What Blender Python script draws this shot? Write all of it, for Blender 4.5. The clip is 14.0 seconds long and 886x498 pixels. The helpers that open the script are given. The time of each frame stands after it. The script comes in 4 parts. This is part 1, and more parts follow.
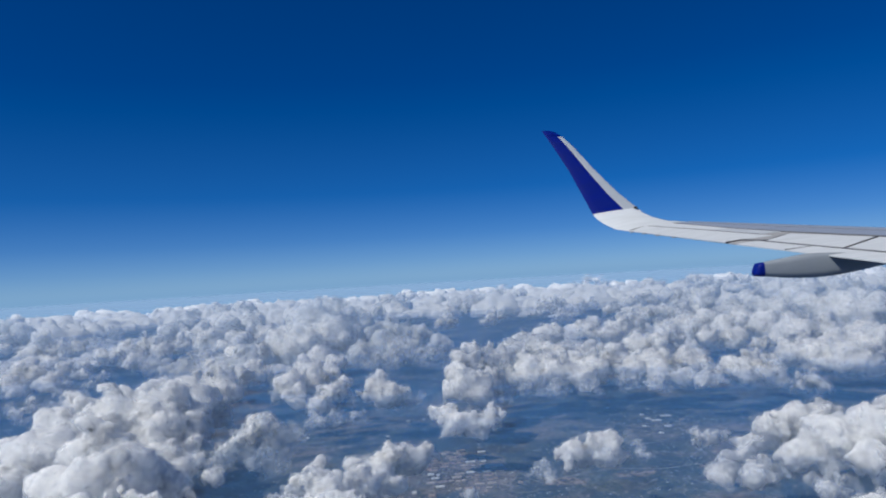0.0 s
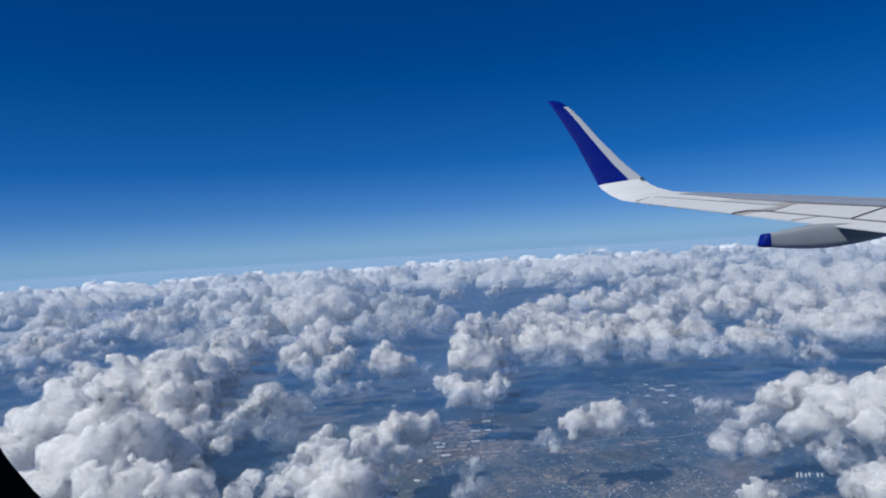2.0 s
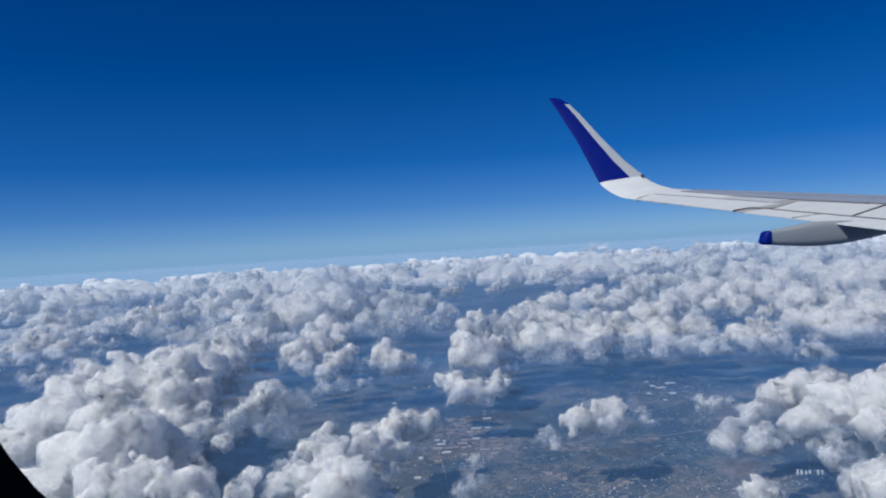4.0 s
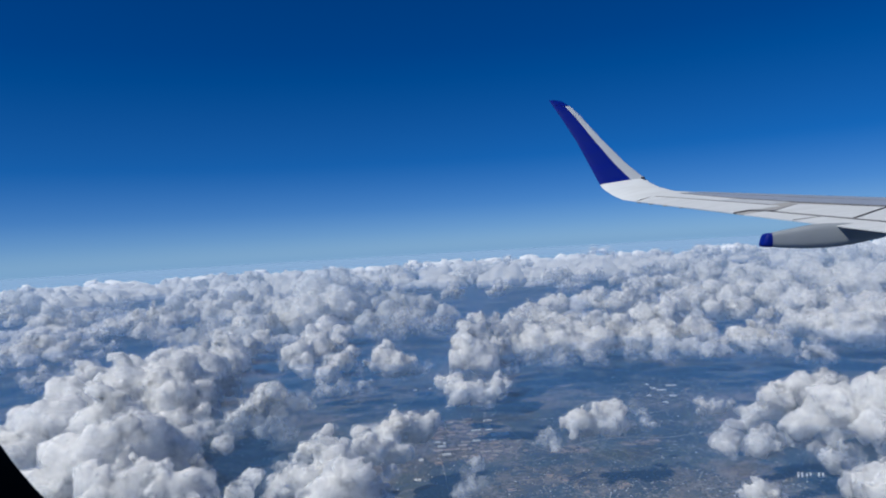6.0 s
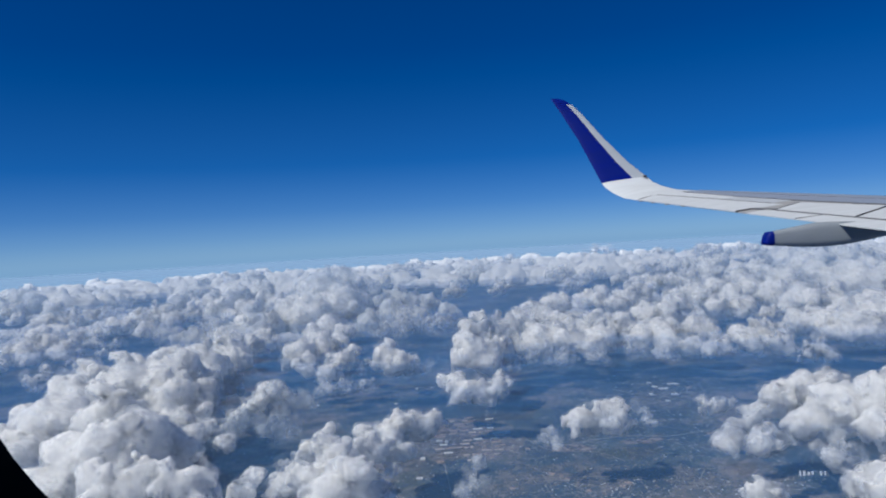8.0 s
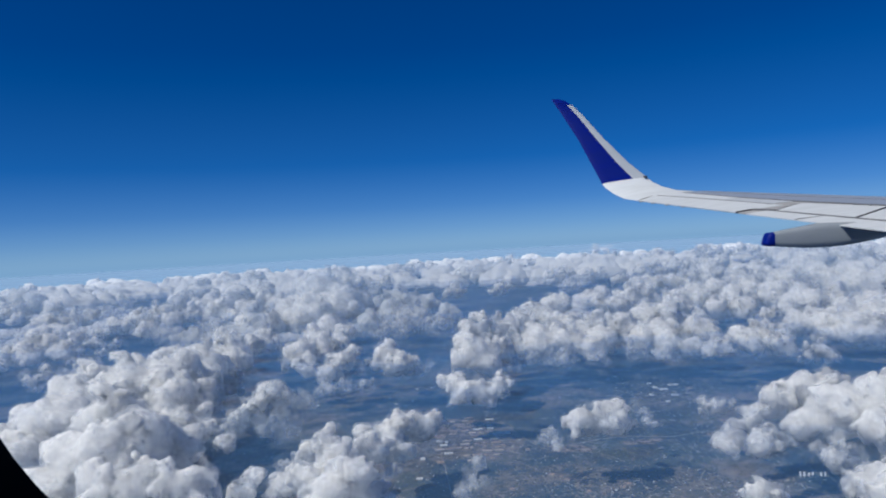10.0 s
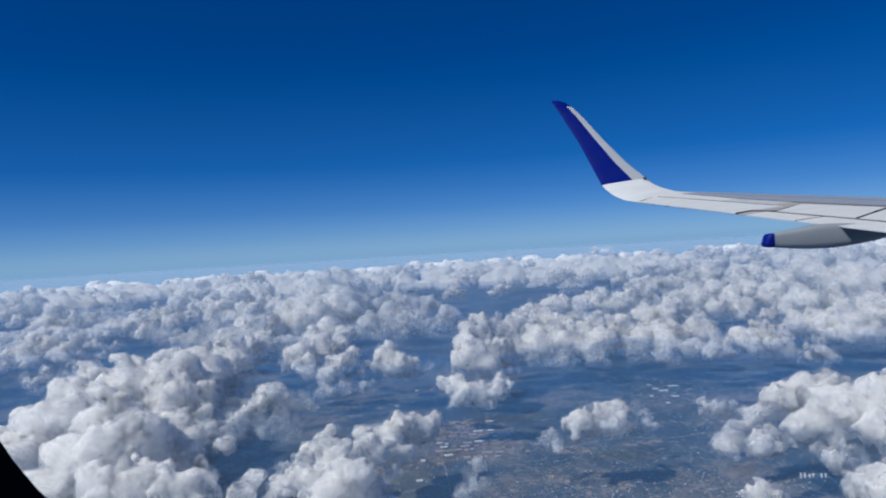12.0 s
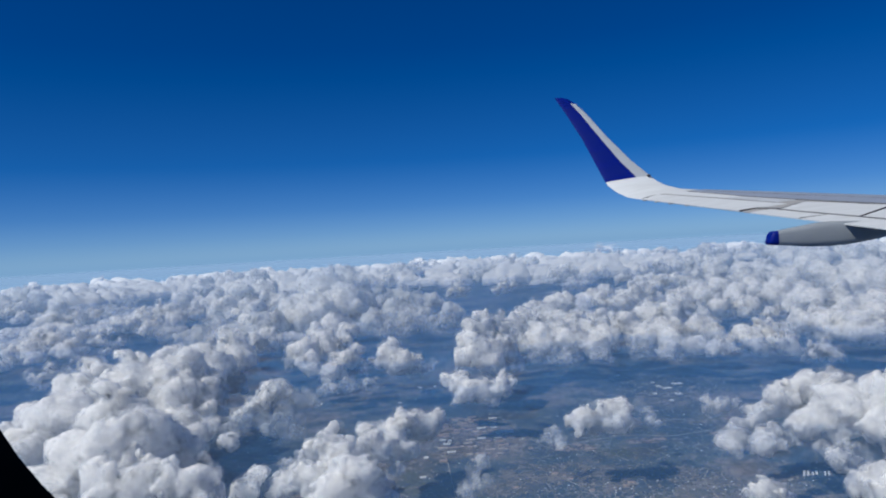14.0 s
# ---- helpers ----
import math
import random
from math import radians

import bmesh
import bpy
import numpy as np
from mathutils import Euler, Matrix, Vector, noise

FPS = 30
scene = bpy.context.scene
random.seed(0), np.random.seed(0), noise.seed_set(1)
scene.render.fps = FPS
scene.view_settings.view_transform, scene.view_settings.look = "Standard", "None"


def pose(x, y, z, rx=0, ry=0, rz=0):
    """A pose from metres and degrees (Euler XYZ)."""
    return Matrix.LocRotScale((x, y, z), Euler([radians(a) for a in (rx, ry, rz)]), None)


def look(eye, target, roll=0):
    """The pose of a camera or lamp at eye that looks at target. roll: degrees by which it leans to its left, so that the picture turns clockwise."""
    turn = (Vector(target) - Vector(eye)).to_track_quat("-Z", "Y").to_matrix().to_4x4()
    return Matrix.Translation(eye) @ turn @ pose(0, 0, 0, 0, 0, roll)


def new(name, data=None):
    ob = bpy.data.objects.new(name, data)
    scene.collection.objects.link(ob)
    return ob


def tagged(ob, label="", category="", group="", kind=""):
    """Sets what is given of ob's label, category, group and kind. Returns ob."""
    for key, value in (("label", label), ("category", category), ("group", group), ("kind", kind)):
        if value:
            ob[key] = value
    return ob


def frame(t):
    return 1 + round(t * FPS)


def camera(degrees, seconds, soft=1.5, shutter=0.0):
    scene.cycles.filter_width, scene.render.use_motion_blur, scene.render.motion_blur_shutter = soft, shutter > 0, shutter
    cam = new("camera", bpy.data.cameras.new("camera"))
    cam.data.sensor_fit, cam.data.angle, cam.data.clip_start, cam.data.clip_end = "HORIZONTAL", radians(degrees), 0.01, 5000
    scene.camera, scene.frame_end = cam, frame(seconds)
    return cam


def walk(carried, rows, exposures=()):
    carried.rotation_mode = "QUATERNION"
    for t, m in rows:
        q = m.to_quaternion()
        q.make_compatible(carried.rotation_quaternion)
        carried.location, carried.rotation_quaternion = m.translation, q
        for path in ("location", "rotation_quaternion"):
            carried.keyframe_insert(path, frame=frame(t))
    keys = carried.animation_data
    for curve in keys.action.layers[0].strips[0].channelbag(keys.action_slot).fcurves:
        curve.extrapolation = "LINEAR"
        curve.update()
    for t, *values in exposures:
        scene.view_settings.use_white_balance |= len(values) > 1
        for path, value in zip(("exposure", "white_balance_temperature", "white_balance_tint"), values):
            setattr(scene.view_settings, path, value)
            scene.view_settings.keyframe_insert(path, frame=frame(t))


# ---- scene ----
cam = camera(63, 14.0, soft=2.0)
EYE = Vector((0.0, 0.0, 170.0))


def view(yaw, pitch, roll):
    """The camera at the window seat, turned by degrees to its right, up, and leaning to its left."""
    a, b = radians(yaw), radians(pitch)
    return look(EYE, EYE + 100 * Vector((math.sin(a) * math.cos(b), math.cos(a) * math.cos(b), math.sin(b))), roll)


walk(cam, [
    (0.0, view(0.650, 2.126, -3.300)),
    (0.5, view(0.514, 2.035, -3.300)),
    (1.0, view(0.209, 0.629, -3.303)),
    (1.5, view(0.263, 0.171, -3.328)),
    (2.0, view(0.109, -0.117, -3.379)),
    (4.5, view(0.029, -0.325, -3.349)),
    (5.0, view(0.011, -0.223, -3.336)),
    (5.5, view(0.007, -0.158, -3.347)),
    (6.0, view(0.011, -0.165, -3.308)),
    (6.5, view(0.004, -0.160, -3.297)),
    (7.0, view(-0.002, -0.214, -3.294)),
    (7.5, view(-0.029, -0.231, -3.293)),
    (8.0, view(-0.128, -0.269, -3.327)),
    (10.5, view(-0.142, -0.231, -3.236)),
    (11.0, view(-0.137, -0.207, -3.230)),
    (11.5, view(-0.136, -0.144, -3.309)),
    (12.0, view(-0.132, -0.111, -3.349)),
    (12.5, view(-0.105, -0.063, -3.357)),
    (13.0, view(-0.102, -0.068, -3.318)),
    (13.5, view(-0.135, -0.170, -3.230)),
    (14.0, view(-0.412, -0.322, -3.262)),
], exposures=[(0, 0.0, 5800, 11), (14, 0.0, 5800, 11)])

# ---- light ----
scene.cycles.transparent_max_bounces = 24
SUN_ELEVATION, SUN_AZIMUTH = radians(50), radians(-124)  # azimuth from +Y towards +X
world = bpy.data.worlds.new("sky")
scene.world = world
world.use_nodes = True
wt = world.node_tree
sky = wt.nodes.new("ShaderNodeTexSky")
sky.sky_type, sky.sun_disc = "NISHITA", False
sky.sun_elevation, sky.sun_rotation = SUN_ELEVATION, SUN_AZIMUTH
sky.altitude, sky.air_density, sky.dust_density, sky.ozone_density = 7200, 1.0, 0.1, 4.0
background = wt.nodes["Background"]
background.inputs["Strength"].default_value = 0.09
deep = wt.nodes.new("ShaderNodeHueSaturation")
deep.inputs["Saturation"].default_value = 1.48
deep.inputs["Hue"].default_value = 0.511
even = wt.nodes.new("ShaderNodeGamma")  # haze evens out the sky's brightness
even.inputs["Gamma"].default_value = 0.85
wt.links.new(sky.outputs[0], even.inputs["Color"])
wt.links.new(even.outputs[0], deep.inputs["Color"])
wt.links.new(deep.outputs[0], background.inputs["Color"])

sun_data = bpy.data.lights.new("sun", "SUN")
sun_data.energy, sun_data.angle, sun_data.color = 4.35, radians(0.53), (1.0, 0.91, 0.735)
sun = new("sun", sun_data)
to_sun = Vector((math.sin(SUN_AZIMUTH) * math.cos(SUN_ELEVATION), math.cos(SUN_AZIMUTH) * math.cos(SUN_ELEVATION), math.sin(SUN_ELEVATION)))
sun.matrix_world = look((0, 0, 400), Vector((0, 0, 400)) - to_sun)


# ---- materials ----
def material(name, colour, roughness=0.6, metal=0.0):
    m = bpy.data.materials.new(name)
    m.use_nodes = True
    b = m.node_tree.nodes["Principled BSDF"]
    b.inputs["Base Color"].default_value = (*colour, 1)
    b.inputs["Roughness"].default_value, b.inputs["Metallic"].default_value = roughness, metal
    return m


def node(m, kind, **values):
    n = m.node_tree.nodes.new(kind)
    for key, value in values.items():
        n.inputs[key.replace("_", " ")].default_value = value
    return n


def link(m, a, b):
    m.node_tree.links.new(a, b)


def ramp(m, source, stops):
    r = m.node_tree.nodes.new("ShaderNodeValToRGB")
    while len(r.color_ramp.elements) < len(stops):
        r.color_ramp.elements.new(0.5)
    for e, (at, colour) in zip(r.color_ramp.elements, stops):
        e.position, e.color = at, (*colour, 1)
    link(m, source, r.inputs[0])
    return r.outputs[0]


def blend(m, factor, a, b):
    n = m.node_tree.nodes.new("ShaderNodeMix")
    n.data_type = "RGBA"
    for socket, value in ((n.inputs[0], factor), (n.inputs[6], a), (n.inputs[7], b)):
        if hasattr(value, "links"):
            link(m, value, socket)
        elif socket == n.inputs[0]:
            socket.default_value = value
        else:
            socket.default_value = (*value, 1)
    return n.outputs[2]


def place(m):
    return m.node_tree.nodes.new("ShaderNodeNewGeometry").outputs["Position"]


def noisy(m, scale, detail=4, roughness=0.55, distortion=0.0, where=None):
    n = node(m, "ShaderNodeTexNoise", Scale=scale, Detail=detail, Roughness=roughness, Distortion=distortion)
    link(m, where or place(m), n.inputs["Vector"])
    return n.outputs[0]


def surface(m):
    return m.node_tree.nodes["Principled BSDF"]


def bumped(m, height, strength, distance):
    b = node(m, "ShaderNodeBump", Strength=strength, Distance=distance)
    link(m, height, b.inputs["Height"])
    link(m, b.outputs[0], surface(m).inputs["Normal"])


def painted(name, colour, dirt, roughness, scale=3.0, metal=0.0):
    """Aircraft paint: slightly uneven gloss, faint streaks of grime along the airflow."""
    m = material(name, colour, roughness, metal)
    stretch = node(m, "ShaderNodeMapping")
    stretch.inputs["Scale"].default_value = (0.35, 2.2, 1.0)
    link(m, place(m), stretch.inputs["Vector"])
    streak = noisy(m, scale, 5, 0.65, 0.4, stretch.outputs[0])
    grain = noisy(m, 40.0, 3)
    shade = ramp(m, streak, [(0.35, colour), (0.75, dirt)])
    link(m, blend(m, 0.12, shade, ramp(m, grain, [(0.3, dirt), (0.7, colour)])), surface(m).inputs["Base Color"])
    link(m, ramp(m, streak, [(0.3, (roughness,) * 3), (0.8, (min(1, roughness + 0.2),) * 3)]), surface(m).inputs["Roughness"])
    bumped(m, grain, 0.05, 0.004)
    return m


WHITE_PAINT = painted("white_aircraft_paint", (0.58, 0.615, 0.655), (0.49, 0.52, 0.55), 0.45)
GREY_PAINT = painted("grey_aircraft_paint", (0.36, 0.37, 0.39), (0.30, 0.30, 0.31), 0.45)
SLAT_METAL = painted("bare_leading_edge_metal", (0.28, 0.33, 0.425), (0.24, 0.28, 0.36), 0.42, metal=0.1)
BLUE_PAINT = painted("deep_blue_aircraft_paint", (0.0015, 0.010, 0.20), (0.002, 0.012, 0.17), 0.4)
PALE_GREY_PAINT = painted("pale_grey_aircraft_paint", (0.45, 0.485, 0.535), (0.39, 0.42, 0.46), 0.45)
surface(BLUE_PAINT).inputs["Specular IOR Level"].default_value = 0.15
FAIRING_PAINT = painted("fairing_grey_paint", (0.255, 0.29, 0.335), (0.21, 0.24, 0.275), 0.5)
GAP_PAINT = painted("grey_shroud_paint", (0.33, 0.34, 0.355), (0.26, 0.265, 0.27), 0.6)
# seam greys: gap and shade at the panel steps, put into the colour
SEAM_GREY = material("seam_shade_grey", (0.12, 0.128, 0.145), 0.8)
SEAM_AND_LENS = material("dark_seam_and_lens", (0.05, 0.05, 0.055), 0.8)
CABIN = material("dark_cabin_lining", (0.012, 0.012, 0.014), 0.85)

# vapour: white, fully diffuse, light wandering some metres inside
CLOUD = material("cloud_vapour", (0.93, 0.94, 0.95), 1.0)
surface(CLOUD).inputs["Specular IOR Level"].default_value = 0.0
surface(CLOUD).inputs["Subsurface Weight"].default_value = 1.0
surface(CLOUD).inputs["Subsurface Radius"].default_value = (1.0, 1.0, 1.0)
surface(CLOUD).inputs["Subsurface Scale"].default_value = 48.0
seep, whole = (CLOUD.node_tree.nodes.new(k) for k in ("ShaderNodeBsdfTranslucent", "ShaderNodeMixShader"))
seep.inputs["Color"].default_value = (0.92, 0.94, 0.96, 1)
whole.inputs[0].default_value = 0.22
link(CLOUD, surface(CLOUD).outputs[0], whole.inputs[1])
link(CLOUD, seep.outputs[0], whole.inputs[2])
link(CLOUD, whole.outputs[0], CLOUD.node_tree.nodes["Material Output"].inputs["Surface"])



# torn vapour: a thin layer that passes half of its light on, with holes by noise
def thin_vapour(name, scale, least, most, opaque, colour=(0.89, 0.925, 0.965)):
    m = bpy.data.materials.new(name)
    m.use_nodes = True
    nodes = m.node_tree.nodes
    nodes.remove(nodes["Principled BSDF"])
    facing, passed, clear, both, torn = (nodes.new("ShaderNode" + k) for k in ("BsdfDiffuse", "BsdfTranslucent", "BsdfTransparent", "MixShader", "MixShader"))
    for n in (facing, passed):
        n.inputs["Color"].default_value = (*colour, 1)
    both.inputs[0].default_value = 0.5
    link(m, facing.outputs[0], both.inputs[1])
    link(m, passed.outputs[0], both.inputs[2])
    link(m, ramp(m, noisy(m, scale, 4, 0.5, 0.3), [(least, (0, 0, 0)), (most, (opaque,) * 3)]), torn.inputs[0])
    link(m, clear.outputs[0], torn.inputs[1])
    link(m, both.outputs[0], torn.inputs[2])
    link(m, torn.outputs[0], nodes["Material Output"].inputs["Surface"])
    return m


VEIL = thin_vapour("thin_vapour", 0.12, 0.42, 0.78, 0.45)
SHEET = thin_vapour("spread_vapour", 0.014, 0.30, 0.70, 0.68)
# bluer than the other vapours: a cloud's shade put into its colour
MIST = thin_vapour("shade_tinted_vapour", 0.06, 0.34, 0.74, 0.42, (0.80, 0.87, 0.95))
WISP = thin_vapour("wispy_vapour", 0.09, 0.42, 0.72, 0.6)
FRINGE = thin_vapour("thinnest_vapour", 0.08, 0.45, 0.78, 0.42)

GROUND = material("haze_tinted_countryside", (0.06, 0.09, 0.1), 0.95)
surface(GROUND).inputs["Specular IOR Level"].default_value = 0.05
warp = node(GROUND, "ShaderNodeMapping")
warp.inputs["Rotation"].default_value, warp.inputs["Scale"].default_value = (0, 0, 0.4), (1.0, 0.65, 1.0)
stray = node(GROUND, "ShaderNodeTexNoise", Scale=0.03, Detail=4.0)
link(GROUND, place(GROUND), stray.inputs["Vector"])
strayed = node(GROUND, "ShaderNodeVectorMath")
strayed.operation = "MULTIPLY_ADD"
link(GROUND, stray.outputs["Color"], strayed.inputs[0])
strayed.inputs[1].default_value = (34, 34, 0)
link(GROUND, place(GROUND), strayed.inputs[2])
link(GROUND, strayed.outputs[0], warp.inputs["Vector"])


def cells(scale, feature="F1", output="Color"):
    """Plots of land: one value each, or the way to their borders."""
    n = node(GROUND, "ShaderNodeTexVoronoi", Scale=scale, Randomness=0.95)
    n.feature = feature
    link(GROUND, warp.outputs[0], n.inputs["Vector"])
    return n.outputs[output]


def masked(a, b):
    n = node(GROUND, "ShaderNodeMath")
    n.operation = "MULTIPLY"
    link(GROUND, a, n.inputs[0])
    link(GROUND, b, n.inputs[1])
    return n.outputs[0]


def grey(k):
    return (k, k, k)


# the blue of distant haze is mixed into the wood and meadow colours
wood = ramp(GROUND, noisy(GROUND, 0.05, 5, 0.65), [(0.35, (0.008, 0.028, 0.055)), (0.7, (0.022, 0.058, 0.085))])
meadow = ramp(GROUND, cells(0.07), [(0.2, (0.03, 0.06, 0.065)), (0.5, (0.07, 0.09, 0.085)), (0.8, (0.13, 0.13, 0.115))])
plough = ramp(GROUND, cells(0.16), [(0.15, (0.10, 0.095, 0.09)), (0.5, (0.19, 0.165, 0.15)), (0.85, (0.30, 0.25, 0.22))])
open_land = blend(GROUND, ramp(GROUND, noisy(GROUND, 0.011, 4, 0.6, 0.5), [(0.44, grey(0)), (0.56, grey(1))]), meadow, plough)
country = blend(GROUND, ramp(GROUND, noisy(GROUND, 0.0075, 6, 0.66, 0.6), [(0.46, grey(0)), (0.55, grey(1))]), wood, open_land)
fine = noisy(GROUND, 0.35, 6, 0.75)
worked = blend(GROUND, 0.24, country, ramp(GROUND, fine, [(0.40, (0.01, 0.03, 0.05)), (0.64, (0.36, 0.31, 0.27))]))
# yards, sheds and bare plots strewn where the land is settled
settled = ramp(GROUND, noisy(GROUND, 0.019, 5, 0.6, 0.4), [(0.50, grey(0)), (0.62, grey(0.8))])
strewn = masked(ramp(GROUND, cells(0.42), [(0.74, grey(0)), (0.82, grey(1))]), settled)
dotted = blend(GROUND, strewn, worked, ramp(GROUND, fine, [(0.4, (0.20, 0.18, 0.165)), (0.6, (0.52, 0.50, 0.48))]))
# lanes and tracks along the borders of the larger plots
lanes = masked(ramp(GROUND, cells(0.034, "DISTANCE_TO_EDGE", "Distance"), [(0.005, grey(0.55)), (0.014, grey(0))]), ramp(GROUND, noisy(GROUND, 0.02, 3), [(0.45, grey(0)), (0.55, grey(1))]))
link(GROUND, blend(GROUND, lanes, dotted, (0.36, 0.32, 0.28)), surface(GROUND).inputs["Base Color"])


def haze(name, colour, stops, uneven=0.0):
    """Painted haze: a tinted share, growing with the distance, hides what lies behind."""
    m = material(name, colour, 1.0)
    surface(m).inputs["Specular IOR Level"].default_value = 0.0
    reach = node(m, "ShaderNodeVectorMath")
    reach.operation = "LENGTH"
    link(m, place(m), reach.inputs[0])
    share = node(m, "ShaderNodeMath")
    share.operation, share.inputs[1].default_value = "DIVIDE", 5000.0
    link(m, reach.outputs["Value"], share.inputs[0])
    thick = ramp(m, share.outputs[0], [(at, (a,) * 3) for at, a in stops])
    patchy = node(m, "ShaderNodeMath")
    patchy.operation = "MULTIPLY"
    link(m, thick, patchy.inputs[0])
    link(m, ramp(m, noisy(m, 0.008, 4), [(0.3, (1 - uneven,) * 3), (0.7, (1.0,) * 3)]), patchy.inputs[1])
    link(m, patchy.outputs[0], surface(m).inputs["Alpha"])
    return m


# sheets that tint in blue haze among and under the clouds, paler above them
LOW_HAZE = haze("blue_haze_tint", (0.07, 0.345, 0.90), [(0.075, 0.045), (0.105, 0.08), (0.16, 0.15), (0.3, 0.17), (0.6, 0.17)], 0.5)
HIGH_HAZE = haze("pale_haze_tint", (0.32, 0.46, 0.68), [(0.04, 0.08), (0.08, 0.14), (0.15, 0.27), (0.25, 0.36), (0.6, 0.46), (0.82, 0.28), (0.92, 0.0)])

ROOF = painted("pale_factory_roof", (0.72, 0.72, 0.70), (0.5, 0.5, 0.48), 0.7, 0.8)
CLAY = painted("rusty_factory_roof", (0.34, 0.25, 0.20), (0.25, 0.2, 0.17), 0.8, 0.8)
SAND_ROOF = painted("sand_factory_roof", (0.44, 0.37, 0.31), (0.36, 0.31, 0.27), 0.8, 0.8)
WALLS = painted("pale_plaster", (0.5, 0.48, 0.45), (0.4, 0.38, 0.35), 0.9, 0.8)
TOWN = material("mixed_town_roofs", (0.4, 0.38, 0.35), 0.8)
tint = TOWN.node_tree.nodes.new("ShaderNodeNewGeometry").outputs["Random Per Island"]
link(TOWN, ramp(TOWN, tint, [(0.0, (0.10, 0.10, 0.10)), (0.4, (0.28, 0.22, 0.18)), (0.8, (0.34, 0.32, 0.30)), (0.96, (0.62, 0.61, 0.60))]), surface(TOWN).inputs["Base Color"])
EARTH = painted("bare_reddish_earth", (0.33, 0.255, 0.205), (0.22, 0.185, 0.16), 0.95, 0.12)
STUBBLE = painted("dry_stubble_field", (0.20, 0.18, 0.165), (0.11, 0.11, 0.10), 0.95, 0.1)
for worn in (EARTH, STUBBLE):  # ragged edges where hedges and scrub break in
    link(worn, ramp(worn, noisy(worn, 0.09, 6, 0.7, 0.8), [(0.44, (0.05,) * 3), (0.56, (0.9,) * 3)]), surface(worn).inputs["Alpha"])
DIRT = painted("pale_dirt_road", (0.30, 0.27, 0.23), (0.22, 0.2, 0.17), 0.95, 0.3)


# ---- building blocks ----
def mesh_from(verts, faces, smooth=False):
    me = bpy.data.meshes.new("mesh")
    me.from_pydata(verts, [], faces)
    me.update()
    if smooth:
        me.polygons.foreach_set("use_smooth", [True] * len(me.polygons))
    return me


def part(name, bm, mat, parent, label="", smooth=False):
    """Link a bmesh as one mesh object under a thing or a part."""
    me = bpy.data.meshes.new(name)
    bmesh.ops.recalc_face_normals(bm, faces=bm.faces)
    for e in bm.edges:
        e.smooth = e.calc_face_angle(0.0) < 0.6
    bm.to_mesh(me)
    bm.free()
    if smooth:
        me.polygons.foreach_set("use_smooth", [True] * len(me.polygons))
    me.materials.append(mat)
    ob = new(name, me)
    ob.parent = parent
    return tagged(ob, label)


def grid_bmesh(rows, closed=False, caps=False):
    """A skin over rows of points; closed joins each row's end to its start."""
    bm = bmesh.new()
    vs = [[bm.verts.new(p) for p in row] for row in rows]
    n = len(rows[0])
    for a, b in zip(vs, vs[1:]):
        for i in range(n if closed else n - 1):
            j = (i + 1) % n
            bm.faces.new((a[i], a[j], b[j], b[i]))
    if caps:
        bm.faces.new(vs[0])
        bm.faces.new(vs[-1])
    return bm


# ---- ground ----
def ground_sheet():
    verts, faces = [(0, 0, 0)], []
    rings = [150 * 1.16 ** i for i in range(24)] + [4960]
    n = 96
    for r in rings:
        verts += [(r * math.cos(2 * math.pi * i / n), r * math.sin(2 * math.pi * i / n), 0) for i in range(n)]
    faces += [(0, 1 + i, 1 + (i + 1) % n) for i in range(n)]
    for k in range(len(rings) - 1):
        for i in range(n):
            a, b = 1 + k * n + i, 1 + k * n + (i + 1) % n
            faces.append((a, a + n, b + n, b))
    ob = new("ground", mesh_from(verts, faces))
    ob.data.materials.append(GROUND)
    return tagged(ob, "countryside of woods, fields and towns with blue haze put into its colours", "ground", kind="structure")


ground_sheet()


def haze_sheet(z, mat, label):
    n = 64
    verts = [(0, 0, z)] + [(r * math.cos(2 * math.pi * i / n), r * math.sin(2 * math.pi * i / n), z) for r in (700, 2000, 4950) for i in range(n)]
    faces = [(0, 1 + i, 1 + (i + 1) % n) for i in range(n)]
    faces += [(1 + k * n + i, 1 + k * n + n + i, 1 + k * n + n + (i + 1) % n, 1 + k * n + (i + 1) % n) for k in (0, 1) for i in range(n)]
    ob = new("haze_tint_layer", mesh_from(verts, faces))
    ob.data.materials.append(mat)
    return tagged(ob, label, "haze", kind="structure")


# flat see-through sheets stand in for the haze
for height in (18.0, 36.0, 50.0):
    haze_sheet(height, LOW_HAZE, "flat sheet tinting in thin blue haze among the clouds")
haze_sheet(135.0, HIGH_HAZE, "flat sheet tinting in thin pale blue haze above the cloud deck")


